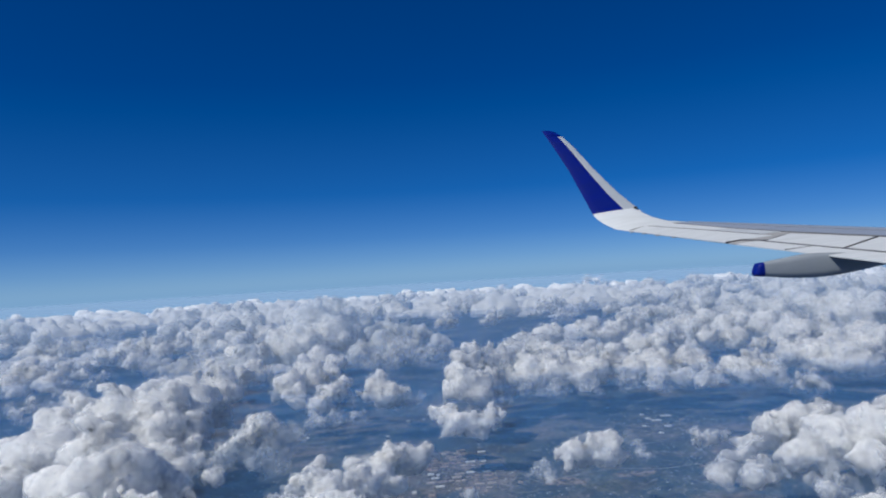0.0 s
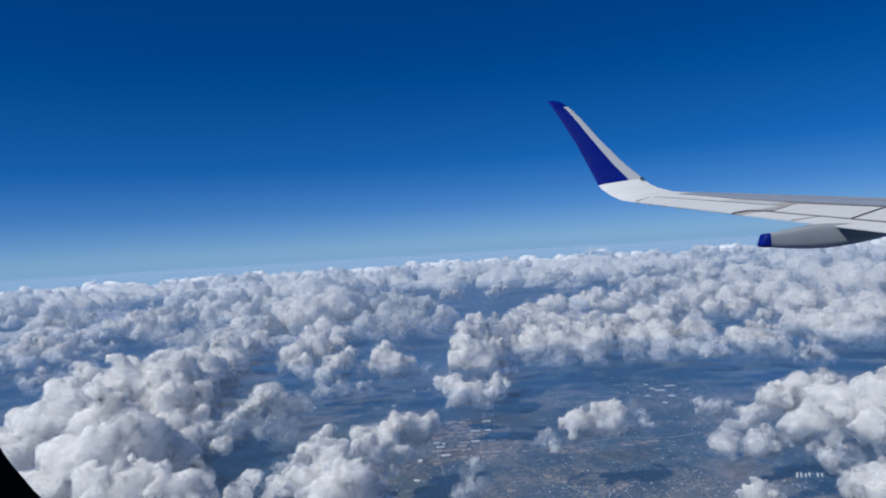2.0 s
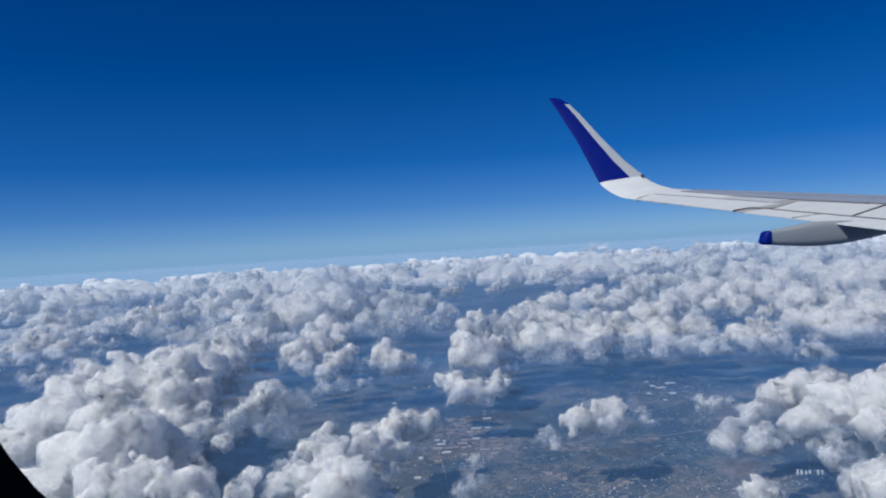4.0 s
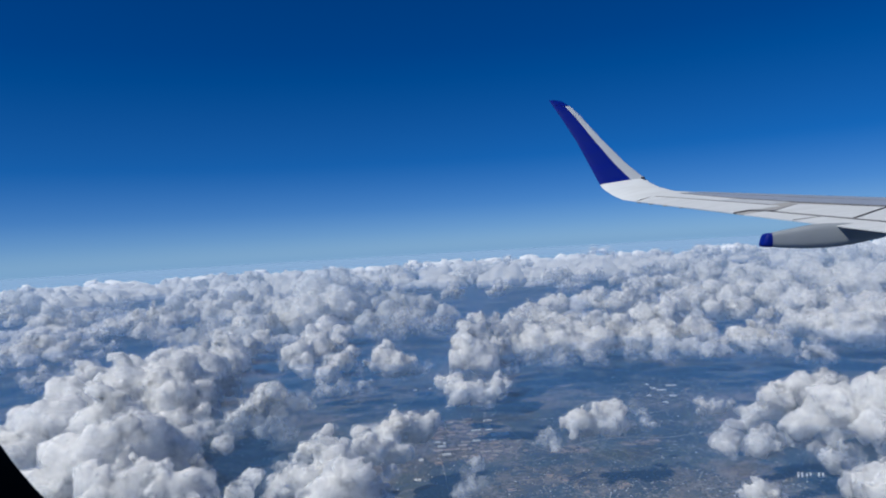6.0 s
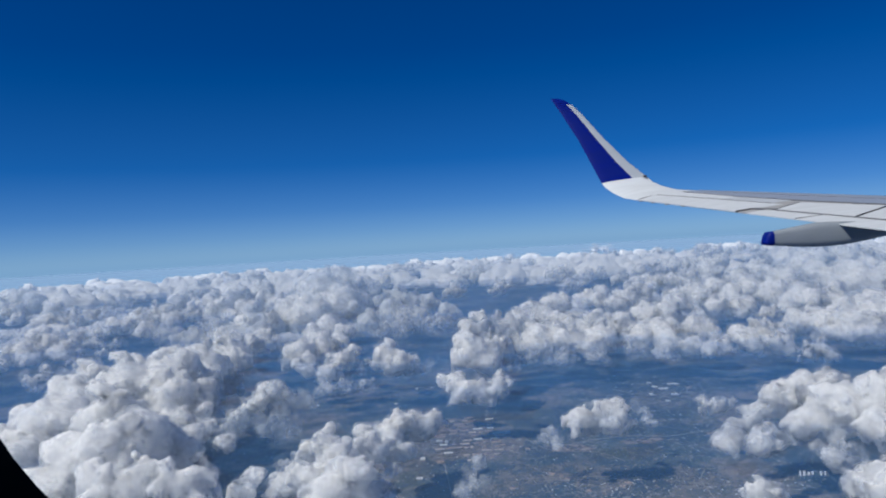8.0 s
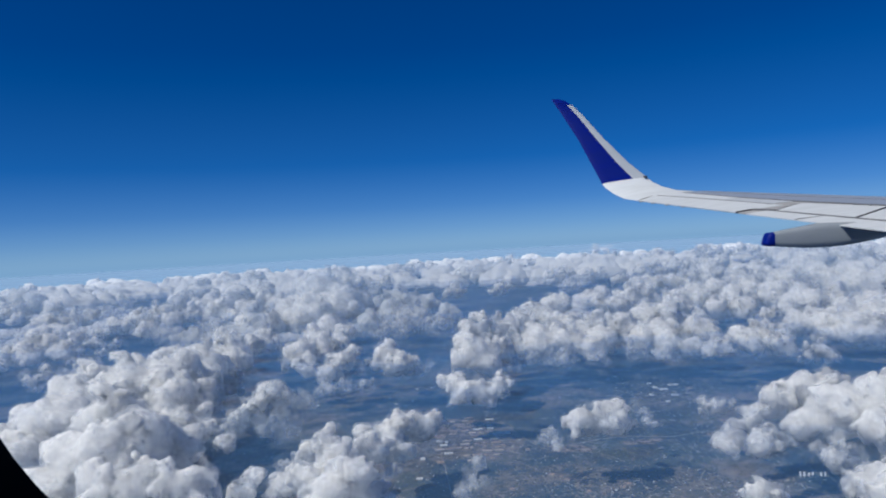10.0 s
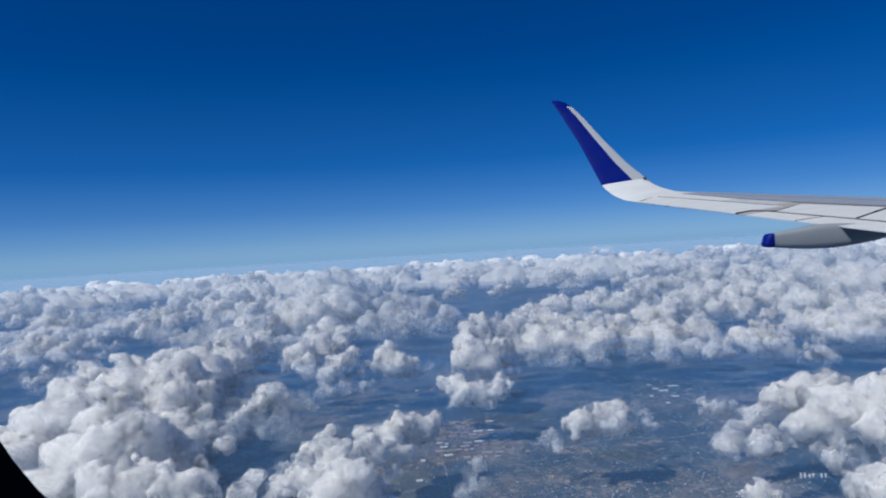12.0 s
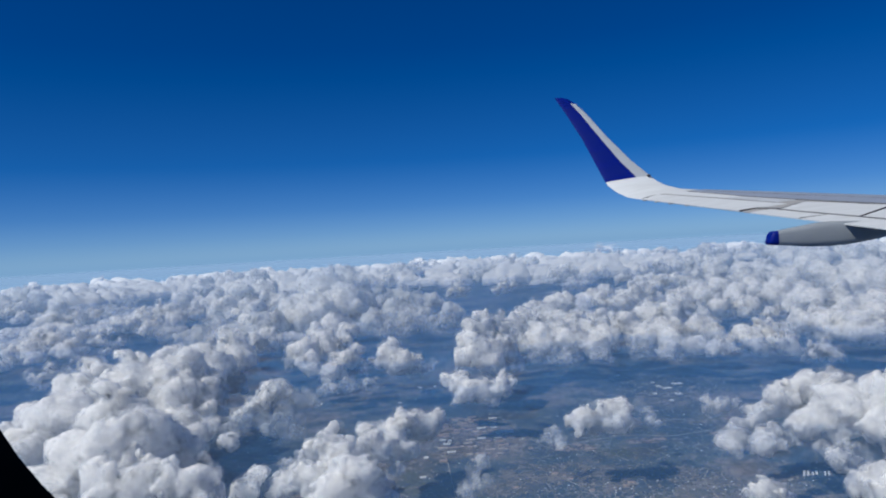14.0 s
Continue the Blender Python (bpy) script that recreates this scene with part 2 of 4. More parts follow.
def haze_backdrop():
    """Haze glow painted beyond the last clouds: pale at horizon, thinning upwards into sky."""
    m = material("horizon_haze_glow", (0.2, 0.36, 0.5), 1.0)
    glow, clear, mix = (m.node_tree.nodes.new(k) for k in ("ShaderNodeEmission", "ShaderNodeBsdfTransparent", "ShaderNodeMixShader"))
    # the haze's brightness is emitted by the backdrop itself
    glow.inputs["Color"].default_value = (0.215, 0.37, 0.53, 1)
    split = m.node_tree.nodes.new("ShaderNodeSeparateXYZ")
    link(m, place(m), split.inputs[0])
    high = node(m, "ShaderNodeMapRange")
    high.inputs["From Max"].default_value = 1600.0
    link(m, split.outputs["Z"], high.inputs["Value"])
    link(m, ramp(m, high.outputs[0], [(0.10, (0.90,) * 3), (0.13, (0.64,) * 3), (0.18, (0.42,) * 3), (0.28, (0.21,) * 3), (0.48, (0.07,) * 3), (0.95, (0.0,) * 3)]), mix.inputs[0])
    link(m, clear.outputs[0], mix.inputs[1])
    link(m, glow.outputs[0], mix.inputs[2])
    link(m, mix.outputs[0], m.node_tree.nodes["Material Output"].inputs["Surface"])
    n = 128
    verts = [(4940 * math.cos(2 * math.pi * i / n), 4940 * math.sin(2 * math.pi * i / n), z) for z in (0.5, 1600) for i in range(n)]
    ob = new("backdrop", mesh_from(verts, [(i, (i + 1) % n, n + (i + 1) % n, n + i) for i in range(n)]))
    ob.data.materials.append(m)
    tagged(ob, "glowing backdrop painted as pale blue haze along the far horizon", "haze", kind="structure")


haze_backdrop()


# ---- clouds ----
def hashed(i, j, k, seed):
    """Three pseudo-random numbers per lattice cell."""
    h = (i * 374761393 + j * 668265263 + k * 1274126177 + seed * 2147483) & 0xFFFFFFFF
    out = []
    for _ in range(3):
        h = ((h ^ (h >> 13)) * 1274126177) & 0xFFFFFFFF
        h = h ^ (h >> 16)
        out.append(((h & 0xFFFF) / 65535.0).astype(np.float32))
    return out


def swirl(n, reach, seed):
    """A repeating block of smooth unevenness about reach samples wide, from -1 to 1 or so."""
    k = np.fft.fftfreq(n) * reach
    far = k[:, None, None] ** 2 + k[None, :, None] ** 2 + k[None, None, :] ** 2
    wave = np.fft.fftn(np.random.RandomState(seed).normal(size=(n, n, n))) * far * np.exp(-1.2 * far)
    out = np.real(np.fft.ifftn(wave))
    return (out / (2.0 * out.std())).astype(np.float32)


def billow_block(n, cells, seed):
    """A repeating block of uneven bumps with soft creases between them: 1 on the crowns, 0 in the creases."""
    axis = (np.arange(n) + 0.5) * cells / n
    x, y, z = (g.astype(np.float32) + 0.55 * swirl(n, 1.3 * n / cells, seed + i) + 0.2 * swirl(n, 0.6 * n / cells, seed + 9 + i) for i, g in enumerate(np.meshgrid(axis, axis, axis, indexing="ij")))
    ci, cj, ck = (np.floor(g).astype(np.int64) for g in (x, y, z))
    best = np.zeros((n, n, n), np.float32)
    for di in (-1, 0, 1):
        for dj in (-1, 0, 1):
            for dk in (-1, 0, 1):
                i, j, k = ci + di, cj + dj, ck + dk
                a, b, c = hashed(i % cells, j % cells, k % cells, seed)
                best += np.exp(-9.0 * ((i + a - x) ** 2 + (j + b - y) ** 2 + (k + c - z) ** 2))
    round_ones = 1.0 - np.clip(-np.log(best + 1e-9) / 9.0, -0.1, 1.0)
    return 0.78 * round_ones + 0.13 + 0.16 * swirl(n, 1.5 * n / cells, seed + 20)


BLOCK_SIZE, BLOCK_CELLS = 90, 9
BLOCK = billow_block(BLOCK_SIZE, BLOCK_CELLS, 5)
BENDS = [swirl(64, 8, k) for k in (41, 42, 43)]
TILT = np.array(Euler((0.5, 0.7, 0.3)).to_matrix())


def billows(p, length):
    """The block read at places p, its bumps being length metres apart."""
    q = (p @ TILT.T) * (BLOCK_SIZE / BLOCK_CELLS / length)
    base = np.floor(q).astype(np.int32)
    f = (q - base).astype(np.float32)
    lo, hi = base % BLOCK_SIZE, (base + 1) % BLOCK_SIZE
    total = np.zeros(len(p), np.float32)
    for a in (0, 1):
        for b in (0, 1):
            for c in (0, 1):
                w = (f[:, 0] if a else 1 - f[:, 0]) * (f[:, 1] if b else 1 - f[:, 1]) * (f[:, 2] if c else 1 - f[:, 2])
                total += w * BLOCK[(hi if a else lo)[:, 0], (hi if b else lo)[:, 1], (hi if c else lo)[:, 2]]
    return total


def skin_of(field, origin, step, calm=None):
    """The surface where a field on a grid changes sign, as vertices, quads and, from a calmer field, broad normals."""
    inside = field < 0
    nx, ny, nz = field.shape
    corners = [(i, j, k) for i in (0, 1) for j in (0, 1) for k in (0, 1)]

    def cut(a, o):
        return a[o[0]:nx - 1 + o[0], o[1]:ny - 1 + o[1], o[2]:nz - 1 + o[2]]

    count = sum(cut(inside, o).astype(np.int8) for o in corners)
    active = (count > 0) & (count < 8)
    cells = np.argwhere(active)
    index = np.full(active.shape, -1, np.int64)
    index[active] = np.arange(len(cells))
    value = {o: field[cells[:, 0] + o[0], cells[:, 1] + o[1], cells[:, 2] + o[2]] for o in corners}
    total, hits = np.zeros((len(cells), 3)), np.zeros(len(cells))
    for a in corners:
        for axis in range(3):
            if a[axis]:
                continue
            b = tuple(1 if i == axis else a[i] for i in range(3))
            crossing = (value[a] < 0) != (value[b] < 0)
            gap = value[a] - value[b]
            t = np.where(crossing, value[a] / np.where(gap == 0, 1, gap), 0)
            at = np.array(a, float) + t[:, None] * np.eye(3)[axis]
            total += at * crossing[:, None]
            hits += crossing
    verts = origin + (cells + total / hits[:, None]) * step
    lean = None
    if calm is not None:
        lean = np.stack([calm[tuple((cells + np.eye(3, dtype=int)[i]).T)] - calm[tuple(cells.T)] for i in range(3)], 1)
    faces = []
    for axis in range(3):
        u, v = (axis + 1) % 3, (axis + 2) % 3
        first = [slice(None)] * 3
        second = [slice(None)] * 3
        first[axis], second[axis] = slice(None, -1), slice(1, None)
        a, b = inside[tuple(first)], inside[tuple(second)]
        e = np.argwhere(a != b)
        limits = np.array((nx - 1, ny - 1, nz - 1))
        e = e[(e[:, u] > 0) & (e[:, v] > 0) & (e[:, u] < limits[u]) & (e[:, v] < limits[v])]
        out = a[tuple(e.T)]
        step_u, step_v = np.eye(3, dtype=int)[u], np.eye(3, dtype=int)[v]
        quad = [index[tuple((e - x).T)] for x in (step_u + step_v, step_v, 0 * step_u, step_u)]
        quad = np.stack(quad, 1)
        quad[~out] = quad[~out][:, ::-1]
        faces.append(quad)
    return verts, np.concatenate(faces), lean


CLOUD_BASE = 27.0


def swollen(field, axes, step, sizes, spread, calm=None):
    """Push a field's surface outwards and inwards by billows of several sizes; close it at the base and the grid's rim."""
    reach = sum(a for _, a in sizes) * 0.6 + spread + step
    band = np.argwhere(np.abs(field) < reach)
    p = np.stack([axes[i][band[:, i]] for i in range(3)], 1).astype(np.float32)
    push = np.zeros(len(p), np.float32)
    wide = sizes[0][0]
    bend = np.stack([billows(p + wide * k, 1.3 * wide) - 0.55 for k in (5.1, 9.7, 14.3)], 1) * (0.55 * wide)
    q = p + bend.astype(np.float32)
    q += (np.stack([billows(q + wide * k, 0.4 * wide) - 0.55 for k in (2.3, 6.1, 11.9)], 1) * (0.22 * wide)).astype(np.float32)
    for length, amount in sizes:
        push += amount * (billows(q + length * 3.7, length) - 0.58)
    ragged = billows(p + 71.0, 3.1 * wide)  # some faces smooth, others heaped
    push *= 0.55 + 0.75 * ragged
    calm = field.copy() if calm is None else calm
    field[tuple(band.T)] -= push
    base = CLOUD_BASE + 1.5 * np.sin(axes[0] / 11.0)[:, None, None] + 1.2 * np.sin(axes[1] / 9.0)[None, :, None]
    field = np.maximum(field, base - axes[2][None, None, :])
    edge = 1e3
    for i in range(3):
        for end in (0, -1):
            sl = [slice(None)] * 3
            sl[i] = end
            field[tuple(sl)] = edge
    return field, np.array([a[0] for a in axes]), step, calm


def bent(axes, length, amount):
    """Three gentle displacements over a grid, length metres wide."""
    p = [a / length * 8 for a in axes]
    out = []
    for block in BENDS:
        for axis, q in enumerate(p):
            base = np.floor(q).astype(int)
            f = (q - base).astype(np.float32).reshape([-1 if i == axis else 1 for i in range(3)])
            block = block.take(base % 64, axis) * (1 - f) + block.take((base + 1) % 64, axis) * f
        out.append(block * np.float32(amount))
    return out


def vapour(lobes, step, sizes, spread, soft, budget=1.1e6):
    """The field of a cloud: lobes run together, swollen by billows of several sizes, flat below."""
    L = np.array(lobes, float)
    lo = (L[:, :3] - L[:, 3:] * 1.35).min(0) - 2 * step
    hi = (L[:, :3] + L[:, 3:] * 1.35).max(0) + 2 * step
    lo[2] = max(lo[2], CLOUD_BASE - 3 * step)
    step = max(step, (np.prod(hi - lo) / budget) ** (1 / 3))
    axes = [np.arange(a, b + step, step, dtype=np.float32) for a, b in zip(lo, hi)]
    shape = tuple(len(a) for a in axes)
    near, wide = np.zeros(shape, np.float32), np.zeros(shape, np.float32)
    shapes = random.Random(len(lobes))
    size = float(np.max(L[:, 3]))
    bends = [a + b for a, b in zip(bent(axes, 1.6 * size, 0.34 * size), bent(axes, 0.62 * size, 0.10 * size))]
    for x, y, z, r in L:
        reach = r * 1.6 + 7 * soft
        sl = [slice(max(0, int((c - reach - a[0]) / step)), max(0, int((c + reach - a[0]) / step) + 2)) for c, a in zip((x, y, z), axes)]
        dx, dy, dz = ((axes[i][sl[i]] - c).reshape([-1 if i == k else 1 for k in range(3)]) + bends[i][tuple(sl)] for i, c in enumerate((x, y, z)))
        # each lobe is drawn out its own way
        M = np.array(Euler([shapes.uniform(0, 3.14) for _ in range(3)]).to_matrix()) / np.array([shapes.uniform(0.72, 1.0), shapes.uniform(0.85, 1.15), shapes.uniform(1.05, 1.5)])[:, None]
        d = np.sqrt(sum((m[0] * dx + m[1] * dy + m[2] * dz) ** 2 for m in M)) - r * 0.82
        near[tuple(sl)] += np.exp(np.clip(-d / soft, -30, 30))
        wide[tuple(sl)] += np.exp(np.clip(-d / (4 * soft), -30, 30))
    field = -soft * np.log(near + 1e-9)
    return swollen(field, axes, step, sizes, spread, -4 * soft * np.log(wide + 1e-9))


def refined(verts, faces, lean, step, least):
    """Split the quads until they are finer than least and raise ever smaller billows on them."""
    while step > least:
        n = len(verts)
        ends = np.sort(np.stack([faces, np.roll(faces, -1, 1)], 2).reshape(-1, 2), axis=1)
        keys, back = np.unique(ends[:, 0].astype(np.int64) * n + ends[:, 1], return_inverse=True)
        a, b = keys // n, keys % n
        mid = (n + back.reshape(-1, 4)).astype(np.int64)
        heart = n + len(keys) + np.arange(len(faces))
        lean = np.concatenate([lean, (lean[a] + lean[b]) / 2, lean[faces].mean(1)])
        verts = np.concatenate([verts, (verts[a] + verts[b]) / 2, verts[faces].mean(1)])
        faces = np.concatenate([np.stack([faces[:, i], mid[:, i], heart, mid[:, i - 1]], 1) for i in range(4)])
        step /= 2
        across = np.cross(verts[faces[:, 2]] - verts[faces[:, 0]], verts[faces[:, 3]] - verts[faces[:, 1]])
        up = np.stack([sum(np.bincount(faces[:, i], across[:, k], len(verts)) for i in range(4)) for k in range(3)], 1)
        up /= np.linalg.norm(up, axis=1)[:, None] + 1e-9
        p = verts.astype(np.float32)
        rough = 0.35 + 1.0 * billows(p + 33.0, 26 * step)
        rise = (billows(p + 17.0, 7.0 * step) - 0.6) * 7.0 * step * 0.20 + (billows(p + 5.0, 3.4 * step) - 0.6) * 3.4 * step * 0.22
        verts = verts + up * (rise * rough)[:, None]
    return verts, faces, lean


def pieces(verts, faces, lean, least):
    """The separate pieces of a skin, largest first, without the scraps smaller than a share of the largest."""
    if not len(faces):
        return []
    mark = np.arange(len(verts))
    while True:
        low = mark[faces].min(1)
        fresh = mark.copy()
        np.minimum.at(fresh, faces.ravel(), np.repeat(low, 4))
        fresh = fresh[fresh]
        if (fresh == mark).all():
            break
        mark = fresh
    of = mark[faces[:, 0]]
    names, counts = np.unique(of, return_counts=True)
    out = []
    for k in np.argsort(-counts):
        if counts[k] < least * counts.max() or counts[k] < 12:
            break
        f = faces[of == names[k]]
        used, f2 = np.unique(f, return_inverse=True)
        out.append((verts[used], f2.reshape(-1, 4), lean[used]))
    return out


def cloud_object(name, verts, faces, lean, mat, share=0.84):
    me = bpy.data.meshes.new(name)
    me.vertices.add(len(verts))
    me.vertices.foreach_set("co", verts.astype(np.float32).ravel())
    me.loops.add(len(faces) * 4)
    me.loops.foreach_set("vertex_index", faces.astype(np.int32).ravel())
    me.polygons.add(len(faces))
    me.polygons.foreach_set("loop_start", np.arange(0, len(faces) * 4, 4, dtype=np.int32))
    me.update(calc_edges=True)
    me.polygons.foreach_set("use_smooth", np.ones(len(faces), dtype=bool))
    if lean is not None:
        # light follows the broad form more than each small bump
        own = np.empty(len(verts) * 3, np.float32)
        me.vertex_normals.foreach_get("vector", own)
        lean = lean / (np.linalg.norm(lean, axis=1)[:, None] + 1e-9)
        mixed = (1 - share) * own.reshape(-1, 3) + share * lean
        mixed /= np.linalg.norm(mixed, axis=1)[:, None] + 1e-9
        me.normals_split_custom_set_from_vertices(mixed.tolist())
    me.materials.append(mat)
    return new(name, me)


TAKEN = []
TORN = random.Random(3)


def dressed(field, origin, step, calm, grain, fringe=True):
    """A cloud's dense body, the puffs that have come away from it, and thin torn shells of vapour."""
    ob = None
    for piece in pieces(*skin_of(field + 2.8 * grain, origin, step, calm), 0.02 if fringe else 0.1):
        puff = cloud_object("cumulus_cloud" if ob is None else "cloud_puff", *refined(*piece, step, 1.9 * grain), CLOUD)
        puff.parent = ob
        ob = ob or puff
    for name, out, mat, skip in (("vapour_veil", 0.6, VEIL, 1 if fringe else 2), ("vapour_fringe", -2.2, FRINGE, 2))[:2 if fringe else 1]:
        for piece in pieces(*skin_of(field[::skip, ::skip, ::skip] + out * grain, origin, step * skip, calm[::skip, ::skip, ::skip]), 0.03 if fringe else 0.2):
            cloud_object(name, *piece, mat).parent = ob
    return ob


def cumulus(label, lobes, fine=1.0, rough=0.36, buds=22):
    """One heaped cloud with a thin torn veil of vapour round it."""
    TAKEN.extend((x, y, r) for x, y, z, r in lobes)
    r = float(np.median([l[3] for l in lobes]))
    away = float(np.median([math.hypot(l[0], l[1]) for l in lobes]))
    grain = away / 1280.0  # smallest visible size at this distance
    lobes = list(lobes)
    domes = len(lobes)
    for x, y, z, k in list(lobes) if fine <= 1.0 else ():  # torn scraps round the foot
        if TORN.random() < 0.55:
            a, far = TORN.uniform(0, 6.28), k * TORN.uniform(0.9, 1.5)
            lobes.append((x + far * math.cos(a), y + far * math.sin(a), max(32, z - TORN.uniform(0.2, 0.9) * k), k * TORN.uniform(0.18, 0.42)))
    for x, y, z, k in list(lobes):  # smaller heads budding from each dome
        for _ in range(buds):
            way = Vector((TORN.gauss(0, 1), TORN.gauss(0, 1), abs(TORN.gauss(0, 1)) - 0.3)).normalized() * (k * TORN.uniform(0.62, 1.02))
            lobes.append((x + way.x, y + way.y, z + way.z, k * (0.08 + 0.36 * TORN.random() ** 1.7)))
    lobes = [(x, y, z, k * 0.86) if i < domes else (x, y, z, k) for i, (x, y, z, k) in enumerate(lobes)]
    sizes = [(1.7 * r, 0.56 * r), (0.8 * r, 0.34 * r), (0.38 * r, 0.27 * r), (max(0.19 * r, 5.0 * grain), 0.19 * r), (max(0.10 * r, 5.0 * grain), 0.09 * r)]
    sizes = sizes[:1] + [(length, rough * amount) for length, amount in sizes[1:]]
    field, origin, step, calm = vapour(lobes, 2.6 * grain * fine, sizes, 7 * grain, 0.17 * r)
    ob = dressed(field, origin, step, calm, grain)
    return tagged(ob, label, "cloud", "cumulus clouds of the deck")


def wisp(label, lobes, mat=None, shells=(0.0, 0.18, 0.36), fine=2.75):
    """A scrap of vapour too thin to have a core: thin shells inside one another."""
    r = float(np.median([l[3] for l in lobes]))
    grain = float(np.median([math.hypot(l[0], l[1]) for l in lobes])) / 1280.0
    field, origin, step, calm = vapour(lobes, fine * grain, [(1.2 * r, 0.8 * r), (0.6 * r, 0.5 * r), (0.3 * r, 0.3 * r)], 3 * grain, 0.15 * r)
    ob = None
    for deep in shells:
        for piece in pieces(*skin_of(field + deep * r, origin, step, calm), 0.06):
            shell = cloud_object("denser_vapour" if deep else "torn_vapour" if ob else "cloud_wisp", *piece, mat or (WISP if deep else FRINGE))
            shell.parent = ob
            ob = ob or shell
    return tagged(ob, label, "cloud wisp" if mat is None else "cloud", "cloud wisps" if mat is None else "cumulus clouds of the deck")


cumulus("huge bright white cumulus with heaped domes and grey folds", [(-273, 538, 66, 20.8), (-262, 485, 62, 17.2), (-220, 460, 66, 21.2), (-277, 477, 50, 15.4), (-189, 399, 64, 18.5), (-216, 410, 56, 19.5), (-189, 429, 62, 14.7), (-177, 422, 50, 19.3), (-171, 359, 55, 19.7), (-214, 386, 48, 18.7), (-188, 476, 45, 16.1), (-328, 550, 45, 13.3), (-279, 454, 46, 18.6), (-208, 532, 52, 10.3)], rough=0.2, buds=13)
cumulus("white cumulus ridge leaning on the huge heap", [(-266, 570, 72, 21.6), (-267, 619, 72, 16.2), (-311, 630, 70, 14.5), (-310, 590, 66, 11.9), (-235, 581, 68, 13.8), (-238, 625, 74, 16.5), (-239, 687, 74, 17), (-239, 755, 72, 16.3), (-249, 830, 68, 13.1), (-226, 634, 62, 13), (-267, 677, 72, 14), (-234, 600, 50, 11.6), (-228, 676, 62, 11.8), (-244, 590, 62, 11.5), (-222, 683, 62, 11.8), (-212, 584, 56, 11.2), (-217, 651, 52, 9.5), (-223, 757, 62, 9.7), (-202, 576, 48, 8.5), (-226, 729, 58, 9.4), (-222, 560, 60, 17), (-207, 592, 56, 14), (-242, 610, 64, 17)], rough=0.34)
cumulus("soft white cumulus shoulder trailing off the ridge", [(-252, 744, 58, 19), (-246, 818, 58, 18), (-253, 914, 58, 17), (-238, 640, 56, 15), (-207, 598, 50, 12), (-225, 690, 52, 16), (-262, 1000, 54, 15)], rough=0.3, buds=14)
cumulus("low white cumulus with a rounded crown", [(-144, 362, 58, 12.4), (-134, 371, 56, 8.4), (-155, 365, 52, 9.8), (-128, 364, 48, 7.1), (-115, 401, 45, 3.6), (-117, 389, 42, 4.1), (-115, 417, 44, 2.4)])
cumulus("scattered white cumulus puffs in a loose row", [(-184, 514, 44, 9.5), (-179, 529, 46, 7.0), (-187, 494, 40, 7.4), (-163, 510, 38, 6.7), (-192, 584, 42, 6.0), (-204, 519, 46, 8.5), (-218, 641, 40, 6.6), (-172, 564, 42, 5.7), (-171, 586, 44, 4.2), (-186, 507, 40, 5.7), (-191, 540, 44, 6.0), (-171, 543, 40, 4.8)])
wisp("blue-grey cumulus, shade put into its colour, dissolving into the haze", [(-140, 560, 60, 10.4), (-130, 556, 56, 11.9), (-153, 560, 52, 10.1), (-162, 552, 48, 8.0), (-144, 555, 44, 14.0), (-125, 572, 50, 10.2), (-130, 550, 40, 13.8), (-166, 543, 44, 5.5), (-143, 584, 62, 5.0), (-120, 593, 52, 4.2)], MIST, (0.0, 0.3, 0.6), 2.0)
cumulus("pale lit crest of a dissolving cumulus", [(-147, 556, 62, 7.5), (-139, 556, 65, 7.0), (-131, 558, 62, 5.5), (-156, 553, 55, 5.0)], rough=0.6)
cumulus("long broken cumulus bank with soft grey flanks", [(-77, 442, 52, 7.9), (-64, 394, 52, 12.7), (-75, 389, 48, 11.3), (-54, 364, 52, 13.2), (-53, 438, 48, 9.3), (-58, 458, 50, 5.2), (-43, 490, 48, 8.6), (-36, 504, 50, 7.1), (-25, 510, 42, 8.9), (-13, 523, 42, 6.6), (-87, 454, 42, 8.2), (-43, 478, 40, 10.1), (-92, 407, 40, 7.4), (-83, 477, 50, 4.1), (-59, 358, 46, 15.6), (-107, 431, 38, 3.8), (-103, 401, 38, 4.7)])
cumulus("creamy white cumulus spur with a smooth slope", [(-174, 843, 52, 17.7), (-162, 884, 52, 18.5), (-188, 844, 46, 11.9), (-150, 945, 50, 16.4), (-186, 1003, 52, 17.5), (-152, 1035, 54, 10.0), (-164, 801, 42, 7.9)], rough=0.34, buds=12)
cumulus("small white cumulus with a knobbly top", [(-120, 788, 48, 13.7), (-129, 761, 44, 10.6), (-116, 826, 48, 8.6), (-119, 871, 50, 5.4), (-135, 763, 38, 6.4)])
cumulus("small square-shouldered white cumulus over open land", [(-69, 770, 54, 12.8), (-79, 773, 48, 9.6), (-51, 763, 48, 11.6), (-43, 779, 48, 6.4), (-71, 815, 58, 6.7), (-61, 767, 42, 8.5)])
cumulus("tall white cumulus tower rising above its neighbours", [(-308, 1896, 78, 41.9), (-341, 2334, 82, 35.3), (-283, 1582, 70, 41.6), (-225, 1658, 74, 34.2), (-287, 1359, 60, 28.4), (-300, 1320, 54, 20.3), (-238, 1265, 56, 30.8), (-194, 1301, 60, 35.9), (-195, 1122, 46, 23.4), (-167, 1426, 58, 24.5), (-457, 2764, 84, 30.5), (-356, 1834, 70, 25.4), (-252, 2049, 74, 22.5), (-254, 1601, 77, 41.9), (-231, 1316, 68, 38.3), (-189, 1347, 66, 37.1)], rough=0.34, buds=9)
